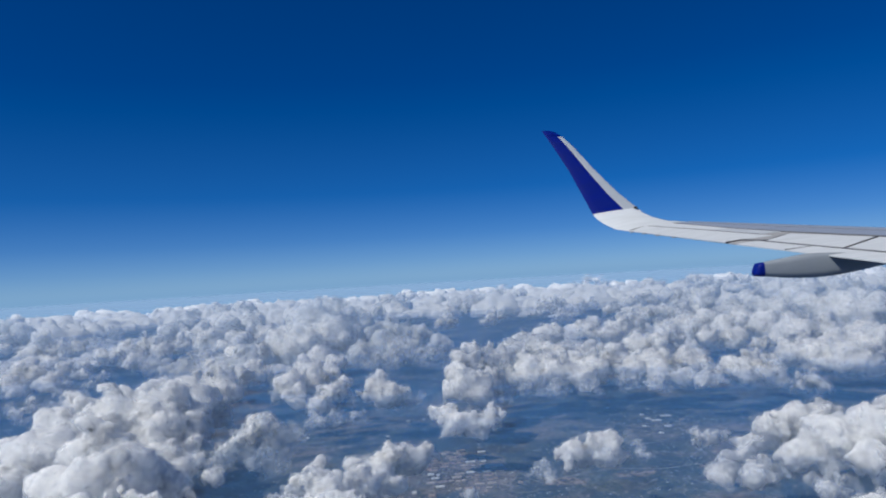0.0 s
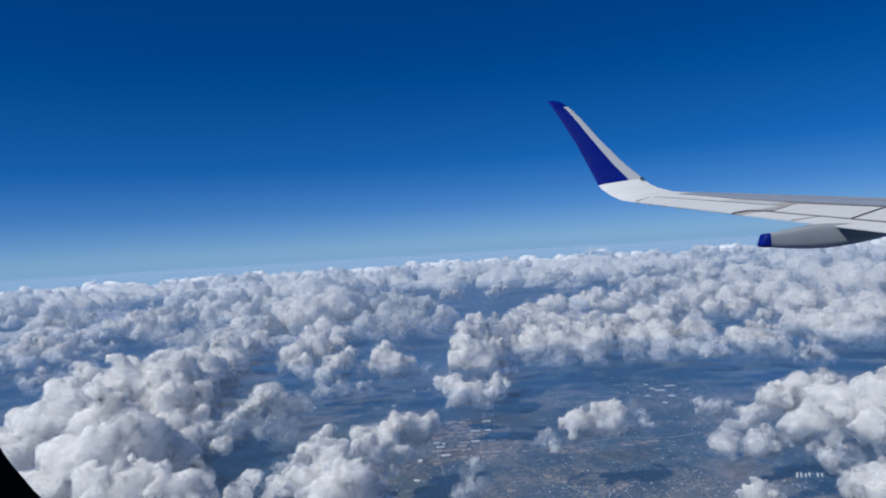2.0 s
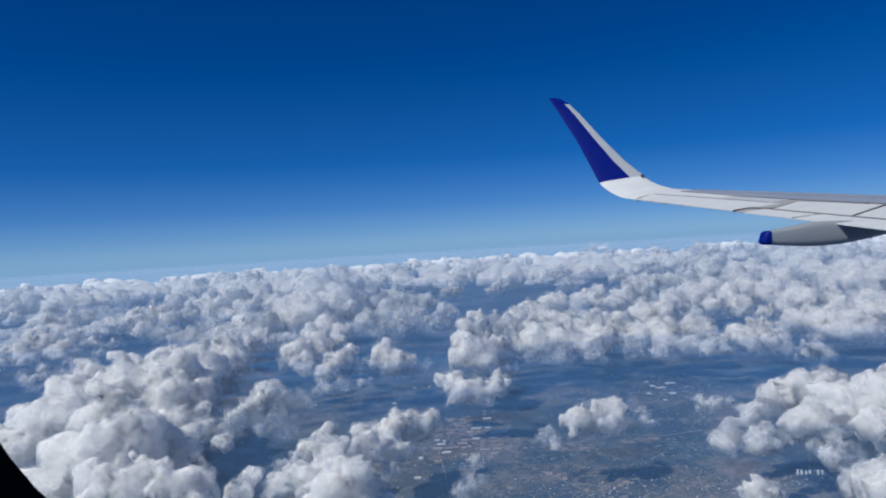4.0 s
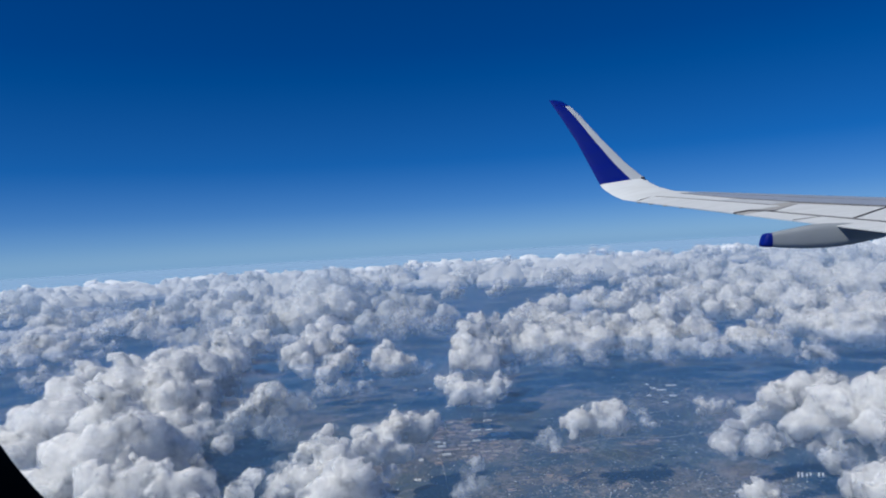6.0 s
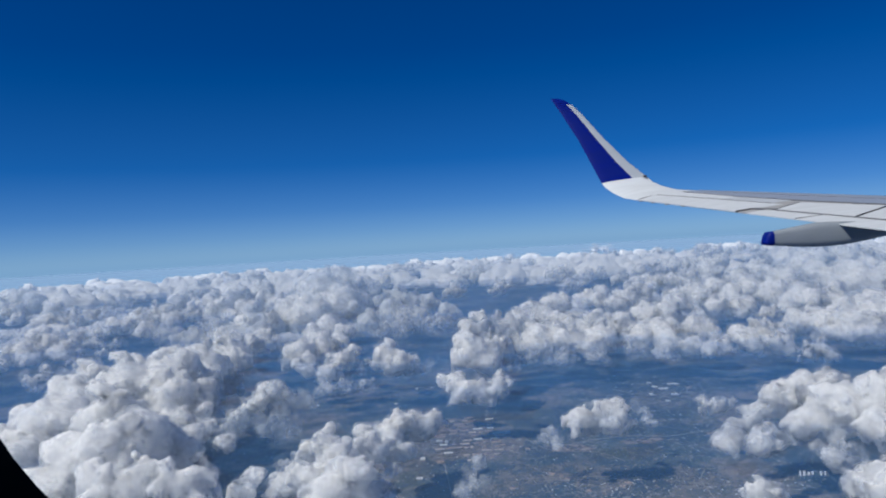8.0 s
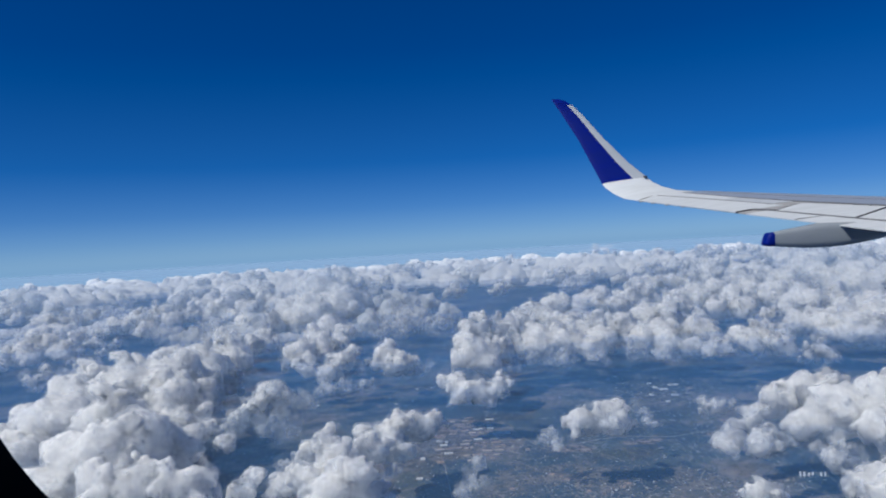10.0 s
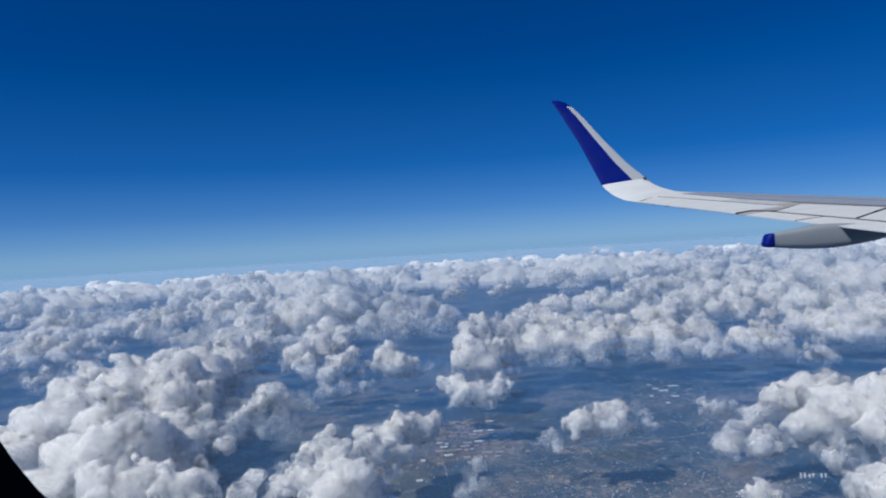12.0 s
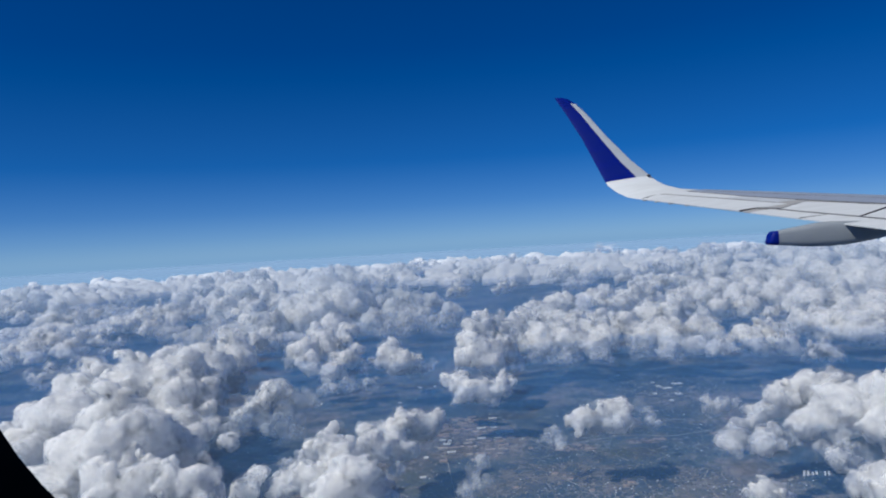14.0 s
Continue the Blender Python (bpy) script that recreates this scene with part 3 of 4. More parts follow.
wisp("flat grey-white cumulus shelf behind the tower", [(-153, 1509, 56, 25.9), (-108, 1552, 56, 26.5), (-70, 1500, 52, 28.7), (-106, 1341, 46, 27.5), (-33, 1430, 50, 24.4), (-133, 1204, 42, 24.8), (-1, 1299, 44, 22.2), (-71, 1279, 40, 26.3), (-197, 1964, 60, 16.1), (-133, 1937, 58, 15.9)], SHEET, (0.0, 0.2, 0.4, 0.6))
wisp("thin white cloud sheet between the ridge and the tower", [(-440, 1150, 42, 26), (-385, 1110, 44, 28), (-335, 1080, 44, 26), (-285, 1060, 40, 24), (-400, 1220, 46, 28), (-330, 1200, 44, 26)], SHEET, (0.0, 0.25, 0.5))
cumulus("white cumulus heap with a sunlit brow", [(-547, 1897, 62, 37.7), (-525, 1986, 62, 35.0), (-493, 1619, 54, 23.1), (-424, 1726, 54, 24.2), (-411, 1502, 48, 26.5), (-845, 2868, 64, 40.7), (-831, 3156, 60, 44.4), (-353, 1247, 40, 26.6), (-1042, 3359, 62, 33.5), (-315, 1253, 42, 21.2)])
cumulus("sloping white cumulus ridge with a bright top", [(-789, 2306, 64, 26.5), (-647, 1727, 60, 27.6), (-625, 1567, 54, 27.6), (-540, 1408, 48, 20.6), (-645, 1499, 50, 20.0), (-651, 1433, 46, 17.2), (-551, 1325, 42, 21.6), (-558, 1568, 50, 22.7), (-648, 1980, 54, 25.5), (-1018, 3016, 66, 21.7)])
cumulus("domed white cumulus head with crisp edges", [(28, 774, 72, 17.0), (20, 722, 62, 15.9), (47, 840, 66, 17.3), (30, 715, 54, 17.3), (56, 797, 52, 19.2), (16, 757, 66, 9.4), (37, 876, 76, 7.2), (61, 887, 70, 7.3)], rough=0.3, buds=9)
cumulus("low white cumulus base with a notched outline", [(18, 618, 46, 12.0), (39, 612, 46, 9.4), (6, 622, 46, 8.6), (-6, 656, 46, 5.5), (29, 618, 38, 9.5), (45, 635, 50, 5.3), (7, 647, 50, 5.4), (-12, 666, 46, 3.7)])
cumulus("broad white cumulus chain with lumpy folds", [(96, 960, 60, 18.5), (129, 1036, 62, 15.7), (164, 1132, 64, 19.5), (150, 968, 56, 18.8), (98, 854, 48, 20.7), (137, 852, 46, 17.8), (75, 893, 58, 15.4), (166, 916, 50, 16.0), (201, 996, 54, 12.5), (164, 837, 40, 11.7), (180, 1151, 66, 12.7), (125, 1107, 64, 10.7), (123, 891, 52, 14.8)])
cumulus("upright white cumulus with a rounded dome", [(290, 1159, 68, 21.2), (325, 1237, 70, 19.2), (261, 1113, 60, 17.2), (220, 916, 54, 19.4), (276, 1011, 56, 20.1), (190, 880, 46, 15.5), (227, 864, 46, 15.3), (260, 1253, 58, 14.0), (294, 1386, 62, 9.7), (357, 1377, 74, 9.7), (178, 890, 42, 11.2)])
cumulus("lumpy grey-white cumulus shoulder", [(302, 995, 56, 19.9), (352, 1127, 58, 14.5), (285, 875, 48, 17.7), (251, 875, 50, 15.6), (314, 878, 46, 11.5), (281, 826, 38, 12.0), (261, 844, 40, 13.4), (431, 1296, 60, 16.8), (326, 930, 50, 9.5)])
cumulus("long low white cumulus with trailing tatters", [(325, 804, 48, 15.5), (350, 818, 48, 15.3), (295, 778, 44, 11.4), (358, 788, 42, 13.1), (367, 783, 36, 9.5), (432, 980, 50, 11.0), (297, 808, 44, 7.1), (331, 791, 40, 10.6), (393, 857, 44, 7.8), (376, 872, 50, 9.1)])
cumulus("small white cumulus tuft above dark land", [(373, 739, 42, 11.4), (379, 725, 38, 6.8), (360, 732, 38, 6.7), (386, 753, 44, 5.8)])
cumulus("massive white cumulus bank with a bright crest", [(221, 472, 56, 12.7), (233, 466, 62, 10.9), (231, 435, 60, 15.4), (245, 429, 62, 15.5), (256, 431, 66, 13.9), (212, 484, 50, 10.3), (199, 481, 44, 7), (183, 470, 42, 5.5), (215, 445, 48, 12.1), (228, 437, 46, 8.3), (239, 404, 52, 11.2), (172, 453, 38, 4.6), (161, 443, 36, 3.4), (233, 480, 64, 4.4), (247, 470, 66, 5.1), (261, 418, 62, 17.1)], rough=0.32, buds=12)
cumulus("small rounded white cumulus under the great bank", [(180, 423, 44, 7.1), (180, 425, 40, 5.9), (197, 440, 40, 4.8), (181, 431, 46, 3.9), (191, 438, 46, 3.4)])
cumulus("thin white cumulus shred in open air", [(187, 531, 42, 5.5), (196, 530, 40, 5.5), (186, 542, 42, 4.0), (207, 540, 40, 3.6), (191, 529, 38, 3.9)])
cumulus("small white cumulus fragment with a frayed edge", [(201, 385, 44, 5.5), (205, 399, 42, 3.8), (212, 391, 40, 4.4), (206, 389, 38, 3.8)])
cumulus("bright low white cumulus with swelling tops", [(196, 341, 44, 8.4), (189, 343, 42, 5.0), (196, 327, 46, 9.3), (208, 337, 46, 10.2), (200, 351, 46, 3.4)])
cumulus("low white cumulus crown over farmland", [(136, 326, 50, 5.6), (144, 329, 46, 4.6), (133, 331, 46, 3.6), (139, 329, 52, 2.6), (138, 330, 42, 6.7)])
cumulus("compact white cumulus with a peaked shoulder", [(88, 491, 46, 7.0), (80, 493, 44, 5.6), (99, 488, 48, 8.4), (110, 493, 52, 6.4), (115, 493, 44, 6.4), (106, 496, 40, 7.1), (96, 498, 38, 5.7), (115, 506, 54, 3.3), (84, 495, 48, 3.2)])
cumulus("heaped white cumulus with a broad sunlit face", [(869, 1728, 74, 39.5), (966, 1781, 74, 41.4), (673, 1302, 66, 35.0), (502, 1020, 58, 23.3), (704, 1266, 66, 29.6), (861, 1464, 70, 34.7), (1175, 2228, 78, 30.9), (780, 1601, 70, 19.4), (754, 1250, 64, 25.9)])
cumulus("grey-white cumulus heap with deep folds", [(493, 903, 54, 21.1), (574, 994, 56, 23.5), (440, 857, 48, 19.8), (457, 827, 44, 16.8), (538, 896, 52, 21.5), (477, 817, 44, 15.6), (468, 938, 52, 14.3), (561, 1056, 60, 18.0), (438, 907, 46, 11.0)])
cumulus("white cumulus swell with soft grey hollows", [(682, 1580, 64, 30.5), (591, 1477, 62, 26.0), (644, 1416, 62, 25.4), (528, 1272, 56, 26.3), (521, 1169, 54, 22.7), (472, 1207, 54, 19.5), (577, 1229, 56, 18.5), (861, 1972, 68, 20.5), (456, 1122, 48, 13.2)])
cumulus("pale cumulus ridge with rounded lumps", [(608, 1681, 64, 29.2), (525, 1554, 62, 24.6), (483, 1311, 56, 24.8), (427, 1242, 54, 21.5), (507, 1614, 60, 20.7), (813, 2151, 66, 25.0), (770, 2170, 68, 21.9), (409, 1103, 48, 12.9)])
cumulus("white cumulus line with bright crests", [(593, 2031, 66, 23.0), (529, 1972, 64, 19.5), (674, 2138, 66, 24.4), (497, 1665, 58, 21.3), (454, 1860, 58, 15.7), (457, 1661, 54, 16.4), (740, 2235, 68, 19.2)])
cumulus("small bright cumulus in a gap of the deck", [(361, 2329, 60, 20.9), (409, 2455, 62, 16.9), (323, 2259, 56, 14.0), (348, 2198, 52, 15.2)])
cumulus("white cumulus bar lit from the side", [(203, 3095, 64, 25.3), (132, 2673, 60, 25.5), (66, 2563, 58, 24.4), (311, 3804, 66, 26.0), (410, 4569, 68, 25.0), (104, 2513, 54, 20.5)])
cumulus("round white cumulus knob", [(133, 1856, 52, 17.8), (159, 1898, 54, 13.0), (112, 1801, 48, 12.3), (160, 2094, 56, 12.9)])
cumulus("low white cumulus knob", [(18, 1934, 54, 13.2), (32, 1874, 48, 15.3), (2, 1855, 48, 12.6), (23, 2088, 56, 10.0)])
cumulus("distant bright cumulus heap", [(-221, 3279, 70, 31.3), (-183, 3564, 72, 24.3), (-207, 2740, 62, 26.2), (-162, 2780, 62, 22.7), (-208, 2477, 58, 16.9)])
cumulus("pale cumulus bank in bluish shade", [(-640, 1117, 46, 22.9), (-618, 1125, 48, 19.3), (-641, 1073, 44, 18.8), (-565, 1057, 42, 16.4), (-707, 1252, 50, 15.7), (-609, 1046, 38, 16.6), (-614, 1185, 44, 12.8)])
cumulus("faint cumulus shred over blue haze", [(-483, 851, 42, 9.4), (-498, 891, 46, 7.0), (-486, 837, 38, 8.0), (-506, 861, 40, 6.9), (-473, 862, 38, 5.4)])
cumulus("hazy cumulus ridge with pale tops", [(-1217, 2136, 58, 33.5), (-1507, 2542, 60, 44.2), (-986, 1802, 52, 25.2), (-1158, 1925, 50, 30.6), (-828, 1579, 46, 19.4), (-833, 1664, 50, 17.8), (-1908, 3288, 64, 31.0), (-868, 1562, 44, 21.9)])
cumulus("thin cumulus strip in the haze", [(-588, 1189, 42, 12.7), (-525, 1113, 40, 10.1), (-529, 1150, 42, 7.8), (-665, 1304, 46, 12.0), (-625, 1286, 46, 9.8)])
wisp("pale see-through cloud wisp over the factory land", [(7, 412, 36, 6.5), (14, 443, 36, 5.0), (2, 399, 34, 4.6), (13, 407, 34, 4.1)])
wisp("small torn cloud wisp beside a cumulus", [(66, 505, 34, 6.5), (69, 490, 32, 4.2), (59, 499, 32, 4.3)])
wisp("ragged cloud wisp over dark woods", [(-101, 490, 36, 7.0), (-105, 472, 34, 6.2), (-96, 503, 36, 4.3), (-110, 461, 34, 4.7)])
wisp("thin cloud wisp trailing low", [(-109, 412, 36, 6.1), (-107, 432, 36, 4.4), (-115, 410, 34, 4.9)])
wisp("faint cloud wisp behind a cumulus shoulder", [(143, 565, 36, 5.7), (142, 537, 34, 5.4), (141, 520, 32, 3.8)])
wisp("broad grey cloud wisp under the tower", [(-133, 1192, 34, 29.5), (-66, 1175, 34, 32.2), (-11, 1154, 36, 22.1), (-90, 1115, 32, 23.0)])
wisp("blue-grey cloud wisp in the shade of the huge cumulus", [(-270, 639, 36, 12.5), (-244, 636, 35, 11.3), (-242, 600, 34, 9.0), (-240, 677, 36, 7.9)])
wisp("faint cloud wisp over blue land", [(-476, 900, 36, 16.8), (-479, 965, 36, 14.8), (-450, 814, 34, 11.5)])
wisp("soft cloud wisp over the dark valley", [(64, 790, 34, 14.2), (92, 818, 34, 13.6), (45, 778, 34, 10.8), (117, 809, 34, 10.1)])
wisp("small cloud wisp near the great bank", [(217, 464, 36, 7.2), (214, 446, 34, 5.6), (221, 485, 36, 6.0)])
wisp("grey cloud wisp hanging below a cumulus chain", [(129, 811, 33, 14.7), (165, 798, 33, 13.5), (209, 823, 33, 12.9), (234, 799, 32, 10.3)])
wisp("thin cloud wisp in a gap of the deck", [(410, 2165, 38, 30.0), (323, 1867, 36, 23.3), (494, 2405, 40, 26.8)])
wisp("hazy cloud wisp between two heaps", [(-298, 1110, 36, 20.5), (-241, 1013, 34, 15.7), (-279, 952, 34, 13.6)])
wisp("hazy cloud wisp over the wooded hills", [(-891, 1869, 40, 33.9), (-955, 2147, 42, 32.0), (-1245, 2456, 42, 37.5)])
wisp("soft cloud wisp low over the valley", [(-113, 726, 32, 12.2), (-126, 702, 32, 9.9), (-91, 734, 32, 9.2)])
wisp("torn cloud wisp under the bright bank", [(224, 424, 36, 6.1), (229, 416, 35, 6.0), (218, 432, 36, 4.8)])
wisp("faint cloud wisp by the small cumulus", [(-35, 793, 36, 8.8), (-26, 828, 36, 6.8), (-99, 808, 34, 7.9)])
wisp("see-through cloud wisp over open fields", [(-49, 422, 36, 6.7), (-40, 442, 36, 5.7), (-32, 476, 36, 4.7)])
cumulus("distant bright cumulus heap on the skyline", [(947, 4566, 80, 38.1), (1054, 4724, 80, 29.6), (807, 4132, 72, 25.8), (922, 3933, 74, 22.0)])
cumulus("distant rounded cumulus on the skyline", [(1246, 3500, 82, 30.3), (1099, 3232, 74, 23.2), (1161, 3116, 74, 22.6), (1057, 2910, 66, 21.1)])
cumulus("distant double-headed cumulus on the skyline", [(1321, 3218, 84, 23.7), (1275, 2983, 78, 22.1), (1181, 2993, 74, 19.7), (1187, 2714, 72, 16.1)])
cumulus("distant low cumulus on the skyline", [(938, 3203, 76, 22.7), (1020, 3287, 78, 21.1), (857, 3092, 70, 17.5)])
cumulus("far cumulus bar on the skyline", [(364, 3598, 76, 19.7), (308, 3511, 70, 21.6), (387, 3317, 70, 18.2), (249, 3377, 66, 18.4)])
cumulus("far cumulus knoll on the skyline", [(-129, 3608, 76, 19.6), (-71, 3507, 70, 19.1), (-163, 3415, 70, 16.3)])

# ---- the deck beyond: smaller heaps thinning into the distance ----
def flat_noise(x, y, length, level):
    p = np.stack([x.ravel(), y.ravel(), np.full(x.size, level)], 1).astype(np.float32)
    return billows(p, length).reshape(x.shape)


def heaped(cx, cy, radius, height, stretch, turn, step, near, level):
    """The field of a heap with an uneven plan and crown; near holds the neighbours that it gives way to."""
    reach = radius * 1.5 * stretch
    axes = [np.arange(c - e, c + e + step, step, dtype=np.float32) for c, e in ((cx, reach), (cy, reach))]
    axes.append(np.arange(CLOUD_BASE - 3 * step, CLOUD_BASE + height * 1.7 + 4 * step, step, dtype=np.float32))
    x, y = np.meshgrid(axes[0], axes[1], indexing="ij")
    dx, dy = x - cx, y - cy
    u, v = (dx * math.cos(turn) + dy * math.sin(turn)) / stretch, dy * math.cos(turn) - dx * math.sin(turn)
    q = np.hypot(u, v) / (radius * (0.35 + 1.15 * flat_noise(x, y, 1.1 * radius, level)))
    crown = height * np.clip(1 - q * q, 0, 1) ** 0.55 * (0.35 + 1.1 * flat_noise(x, y, 0.6 * radius, level + 300))
    for nx, ny in near:
        border = np.hypot(x - nx, y - ny) - np.hypot(dx, dy)
        crown *= np.clip(border / (0.5 * radius) + 0.15, 0, 1) ** 0.5
    crown = np.where(crown > 0.02 * height, crown, -3 * step)
    gx, gy = np.gradient(crown, step)
    slope = np.sqrt(1 + gx ** 2 + gy ** 2)
    field = ((axes[2][None, None, :] - CLOUD_BASE - crown[:, :, None]) / slope[:, :, None]).astype(np.float32)
    return swollen(field, axes, step, [(0.7 * radius, 0.20 * radius), (0.3 * radius, 0.08 * radius), (max(0.14 * radius, 2.2 * step), 0.035 * radius)], 2 * step)


def plan(rng, count, near, far, least, most, wide=36.5, clear=0.02):
    """Places for heaps, apart from each other and from the clouds already there."""
    out = []
    for _ in range(count * 40):
        if len(out) >= count:
            break
        d = math.sqrt(rng.uniform(near ** 2, far ** 2))
        a = radians(rng.uniform(-wide, wide))
        x, y = d * math.sin(a), d * math.cos(a)
        r = rng.uniform(least, most)
        if noise.noise(Vector((x / 300, y / 520, 3.1))) + 0.4 * noise.noise(Vector((x / 110, y / 200, 7.7))) < clear:
            continue
        if any((x - ox) ** 2 + (y - oy) ** 2 < (0.72 * (r + k)) ** 2 for ox, oy, k in out):
            continue
        if any((x - tx) ** 2 + (y - ty) ** 2 < (0.7 * r + tr) ** 2 for tx, ty, tr in TAKEN):
            continue
        out.append((x, y, r))
    return out


DECK_LABELS = ("small distant white cumulus with a lumpy crown", "distant pale cumulus heap in light haze", "ragged distant cumulus with a flat foot", "broad distant white cumulus with grey folds")


def far_deck():
    rng = random.Random(7)
    places = plan(rng, 55, 1080, 1650, 14, 52, clear=0.2)
    TAKEN.extend(places)
    places += plan(rng, 140, 1650, 2500, 18, 66, clear=0.17)
    for i, (x, y, r) in enumerate(places):
        d = math.hypot(x, y)
        grain = d / 1280.0
        near = [(ox, oy) for ox, oy, k in places if 0 < (ox - x) ** 2 + (oy - y) ** 2 < (1.6 * (r + k)) ** 2]
        field, origin, step, calm = heaped(x, y, r, rng.uniform(8, 21) + (rng.random() < 0.12) * 14, rng.uniform(1.0, 1.6), rng.uniform(-0.6, 0.6), 3.0 * grain, near, 40.0 * i)
        if (field < -5.0 * grain).sum() > 8:
            tagged(dressed(field, origin, step, calm, grain, False), DECK_LABELS[i % 4], "cloud", "cumulus clouds of the deck")


far_deck()


def horizon_deck():
    rng = random.Random(21)
    vs, fs, n = [], [], 0
    places = plan(rng, 650, 2450, 4850, 26, 74, 37, -0.04)
    for i, (x, y, r) in enumerate(places):
        step = math.hypot(x, y) / 320.0
        near = [(ox, oy) for ox, oy, k in places if 0 < (ox - x) ** 2 + (oy - y) ** 2 < (1.3 * (r + k)) ** 2]
        field, origin, step, calm = heaped(x, y, r, rng.uniform(16, 44) + (rng.random() < 0.2) * 18, rng.uniform(1.0, 1.8), rng.uniform(-0.5, 0.5), step, near, 31.0 * i)
        if (field < 0).any():
            v, f, _ = skin_of(field, origin, step)
            vs.append(v)
            fs.append(f + n)
            n += len(v)
    ob = cloud_object("horizon_clouds", np.concatenate(vs), np.concatenate(fs), None, CLOUD)
    tagged(ob, "endless deck of tiny white cumulus fading to the horizon", "clouds", kind="stuff")


horizon_deck()


# ---- the land below ----
def warehouse(x, y, wide, deep, turn, mat):
    """A long low hall: walls, a shallow pitched roof and a row of roof lights."""
    tall = 0.9
    hall = tagged(new("warehouse"), "pale flat-roofed factory hall far below" if mat is ROOF else "sand-coloured factory hall far below" if mat is SAND_ROOF else "rust-brown factory hall far below", "building", "halls of the industrial land")
    hall.matrix_world = pose(x, y, 0, 0, 0, turn)
    part("hall_wall", box_bmesh(-wide / 2, wide / 2, -deep / 2, deep / 2, 0, tall), WALLS, hall)
    rows = [[Vector((a * (wide / 2 + 0.15), b * (deep / 2 + 0.15), z)) for b, z in ((-1, tall), (0, tall + 0.35), (1, tall), (1, tall - 0.12), (-1, tall - 0.12))] for a in (-1, 1)]
    part("hall_roof", grid_bmesh(rows, closed=True, caps=True), mat, hall)


def road(points, wide, label="pale dirt road across the land"):
    """A strip along a smooth bend through the points."""
    P = [Vector((*p, 0.03)) for p in points]
    line = []
    for i in range(len(P) - 1):
        a, b, c, d = P[max(0, i - 1)], P[i], P[i + 1], P[min(len(P) - 1, i + 2)]
        for k in range(12):
            t = k / 12
            line.append(0.5 * (2 * b + (c - a) * t + (2 * a - 5 * b + 4 * c - d) * t * t + (3 * b - a - 3 * c + d) * t ** 3))
    line.append(P[-1])
    rows = []
    for i, p in enumerate(line):
        along = (line[min(i + 1, len(line) - 1)] - line[max(i - 1, 0)]).normalized()
        side = Vector((-along.y, along.x, 0)) * wide * (0.5 + 0.12 * math.sin(i * 1.7))
        rows.append([p - side - Vector((0, 0, 0.05)), p - side, p + side, p + side - Vector((0, 0, 0.05))])
    bm = grid_bmesh(rows)
    bmesh.ops.recalc_face_normals(bm, faces=bm.faces)
    me = bpy.data.meshes.new("road")
    bm.to_mesh(me)
    bm.free()
    me.materials.append(DIRT)
    tagged(new("road", me), label, "road", kind="structure")


def houses(clusters):
    """Countless tiny roofs of towns and farms."""
    rng = random.Random(12)
    verts, faces = [], []
    for cx, cy, sx, sy, count in clusters:
        for _ in range(count):
            x, y = rng.gauss(cx, sx), rng.gauss(cy, sy)
            w, d, h, a = rng.uniform(0.4, 1.2), rng.uniform(0.5, 1.7), rng.uniform(0.2, 0.45), 0.3 + rng.choice((0, 1.57)) + rng.gauss(0, 0.15)
            n = len(verts)
            for z in (0, h):
                for px, py in ((-w, -d), (w, -d), (w, d), (-w, d)):
                    verts.append((x + px * math.cos(a) / 2 - py * math.sin(a) / 2, y + px * math.sin(a) / 2 + py * math.cos(a) / 2, z))
            verts += [(x + py * -math.sin(a) / 2, y + py * math.cos(a) / 2, h * 1.5) for py in (-d, d)]
            faces += [(n + i, n + (i + 1) % 4, n + 4 + (i + 1) % 4, n + 4 + i) for i in range(4)]
            faces += [(n + 4, n + 8, n + 9, n + 7), (n + 5, n + 6, n + 9, n + 8), (n + 4, n + 5, n + 8), (n + 6, n + 7, n + 9)]
    ob = new("houses", mesh_from(verts, faces))
    ob.data.materials.append(TOWN)
    tagged(ob, "scattered tiny pale roofs of towns and farms", "houses", kind="stuff")


def field_patch(x, y, wide, deep, turn, mat, label, seed):
    """An uneven patch of worked land."""
    rng = random.Random(seed)
    n = 22
    bm = bmesh.new()
    vs = []
    for i in range(n):
        a = 2 * math.pi * i / n
        k = 1 / max(abs(math.cos(a)), abs(math.sin(a))) ** 0.6 * rng.uniform(0.75, 1.1)
        px, py = wide / 2 * k * math.cos(a), deep / 2 * k * math.sin(a)
        vs.append(bm.verts.new((x + px * math.cos(turn) - py * math.sin(turn), y + px * math.sin(turn) + py * math.cos(turn), 0.012 + 0.004 * (seed % 4))))
    bm.faces.new(vs)
    me = bpy.data.meshes.new("field")
    bm.to_mesh(me)
    bm.free()
    me.materials.append(mat)
    tagged(new("field", me), label, "field", kind="structure")


def box_bmesh(x0, x1, y0, y1, z0, z1):
    bm = bmesh.new()
    bmesh.ops.create_cube(bm, size=1.0, matrix=Matrix.Translation(((x0 + x1) / 2, (y0 + y1) / 2, (z0 + z1) / 2)) @ Matrix.Diagonal((x1 - x0, y1 - y0, z1 - z0, 1)))
    return bm


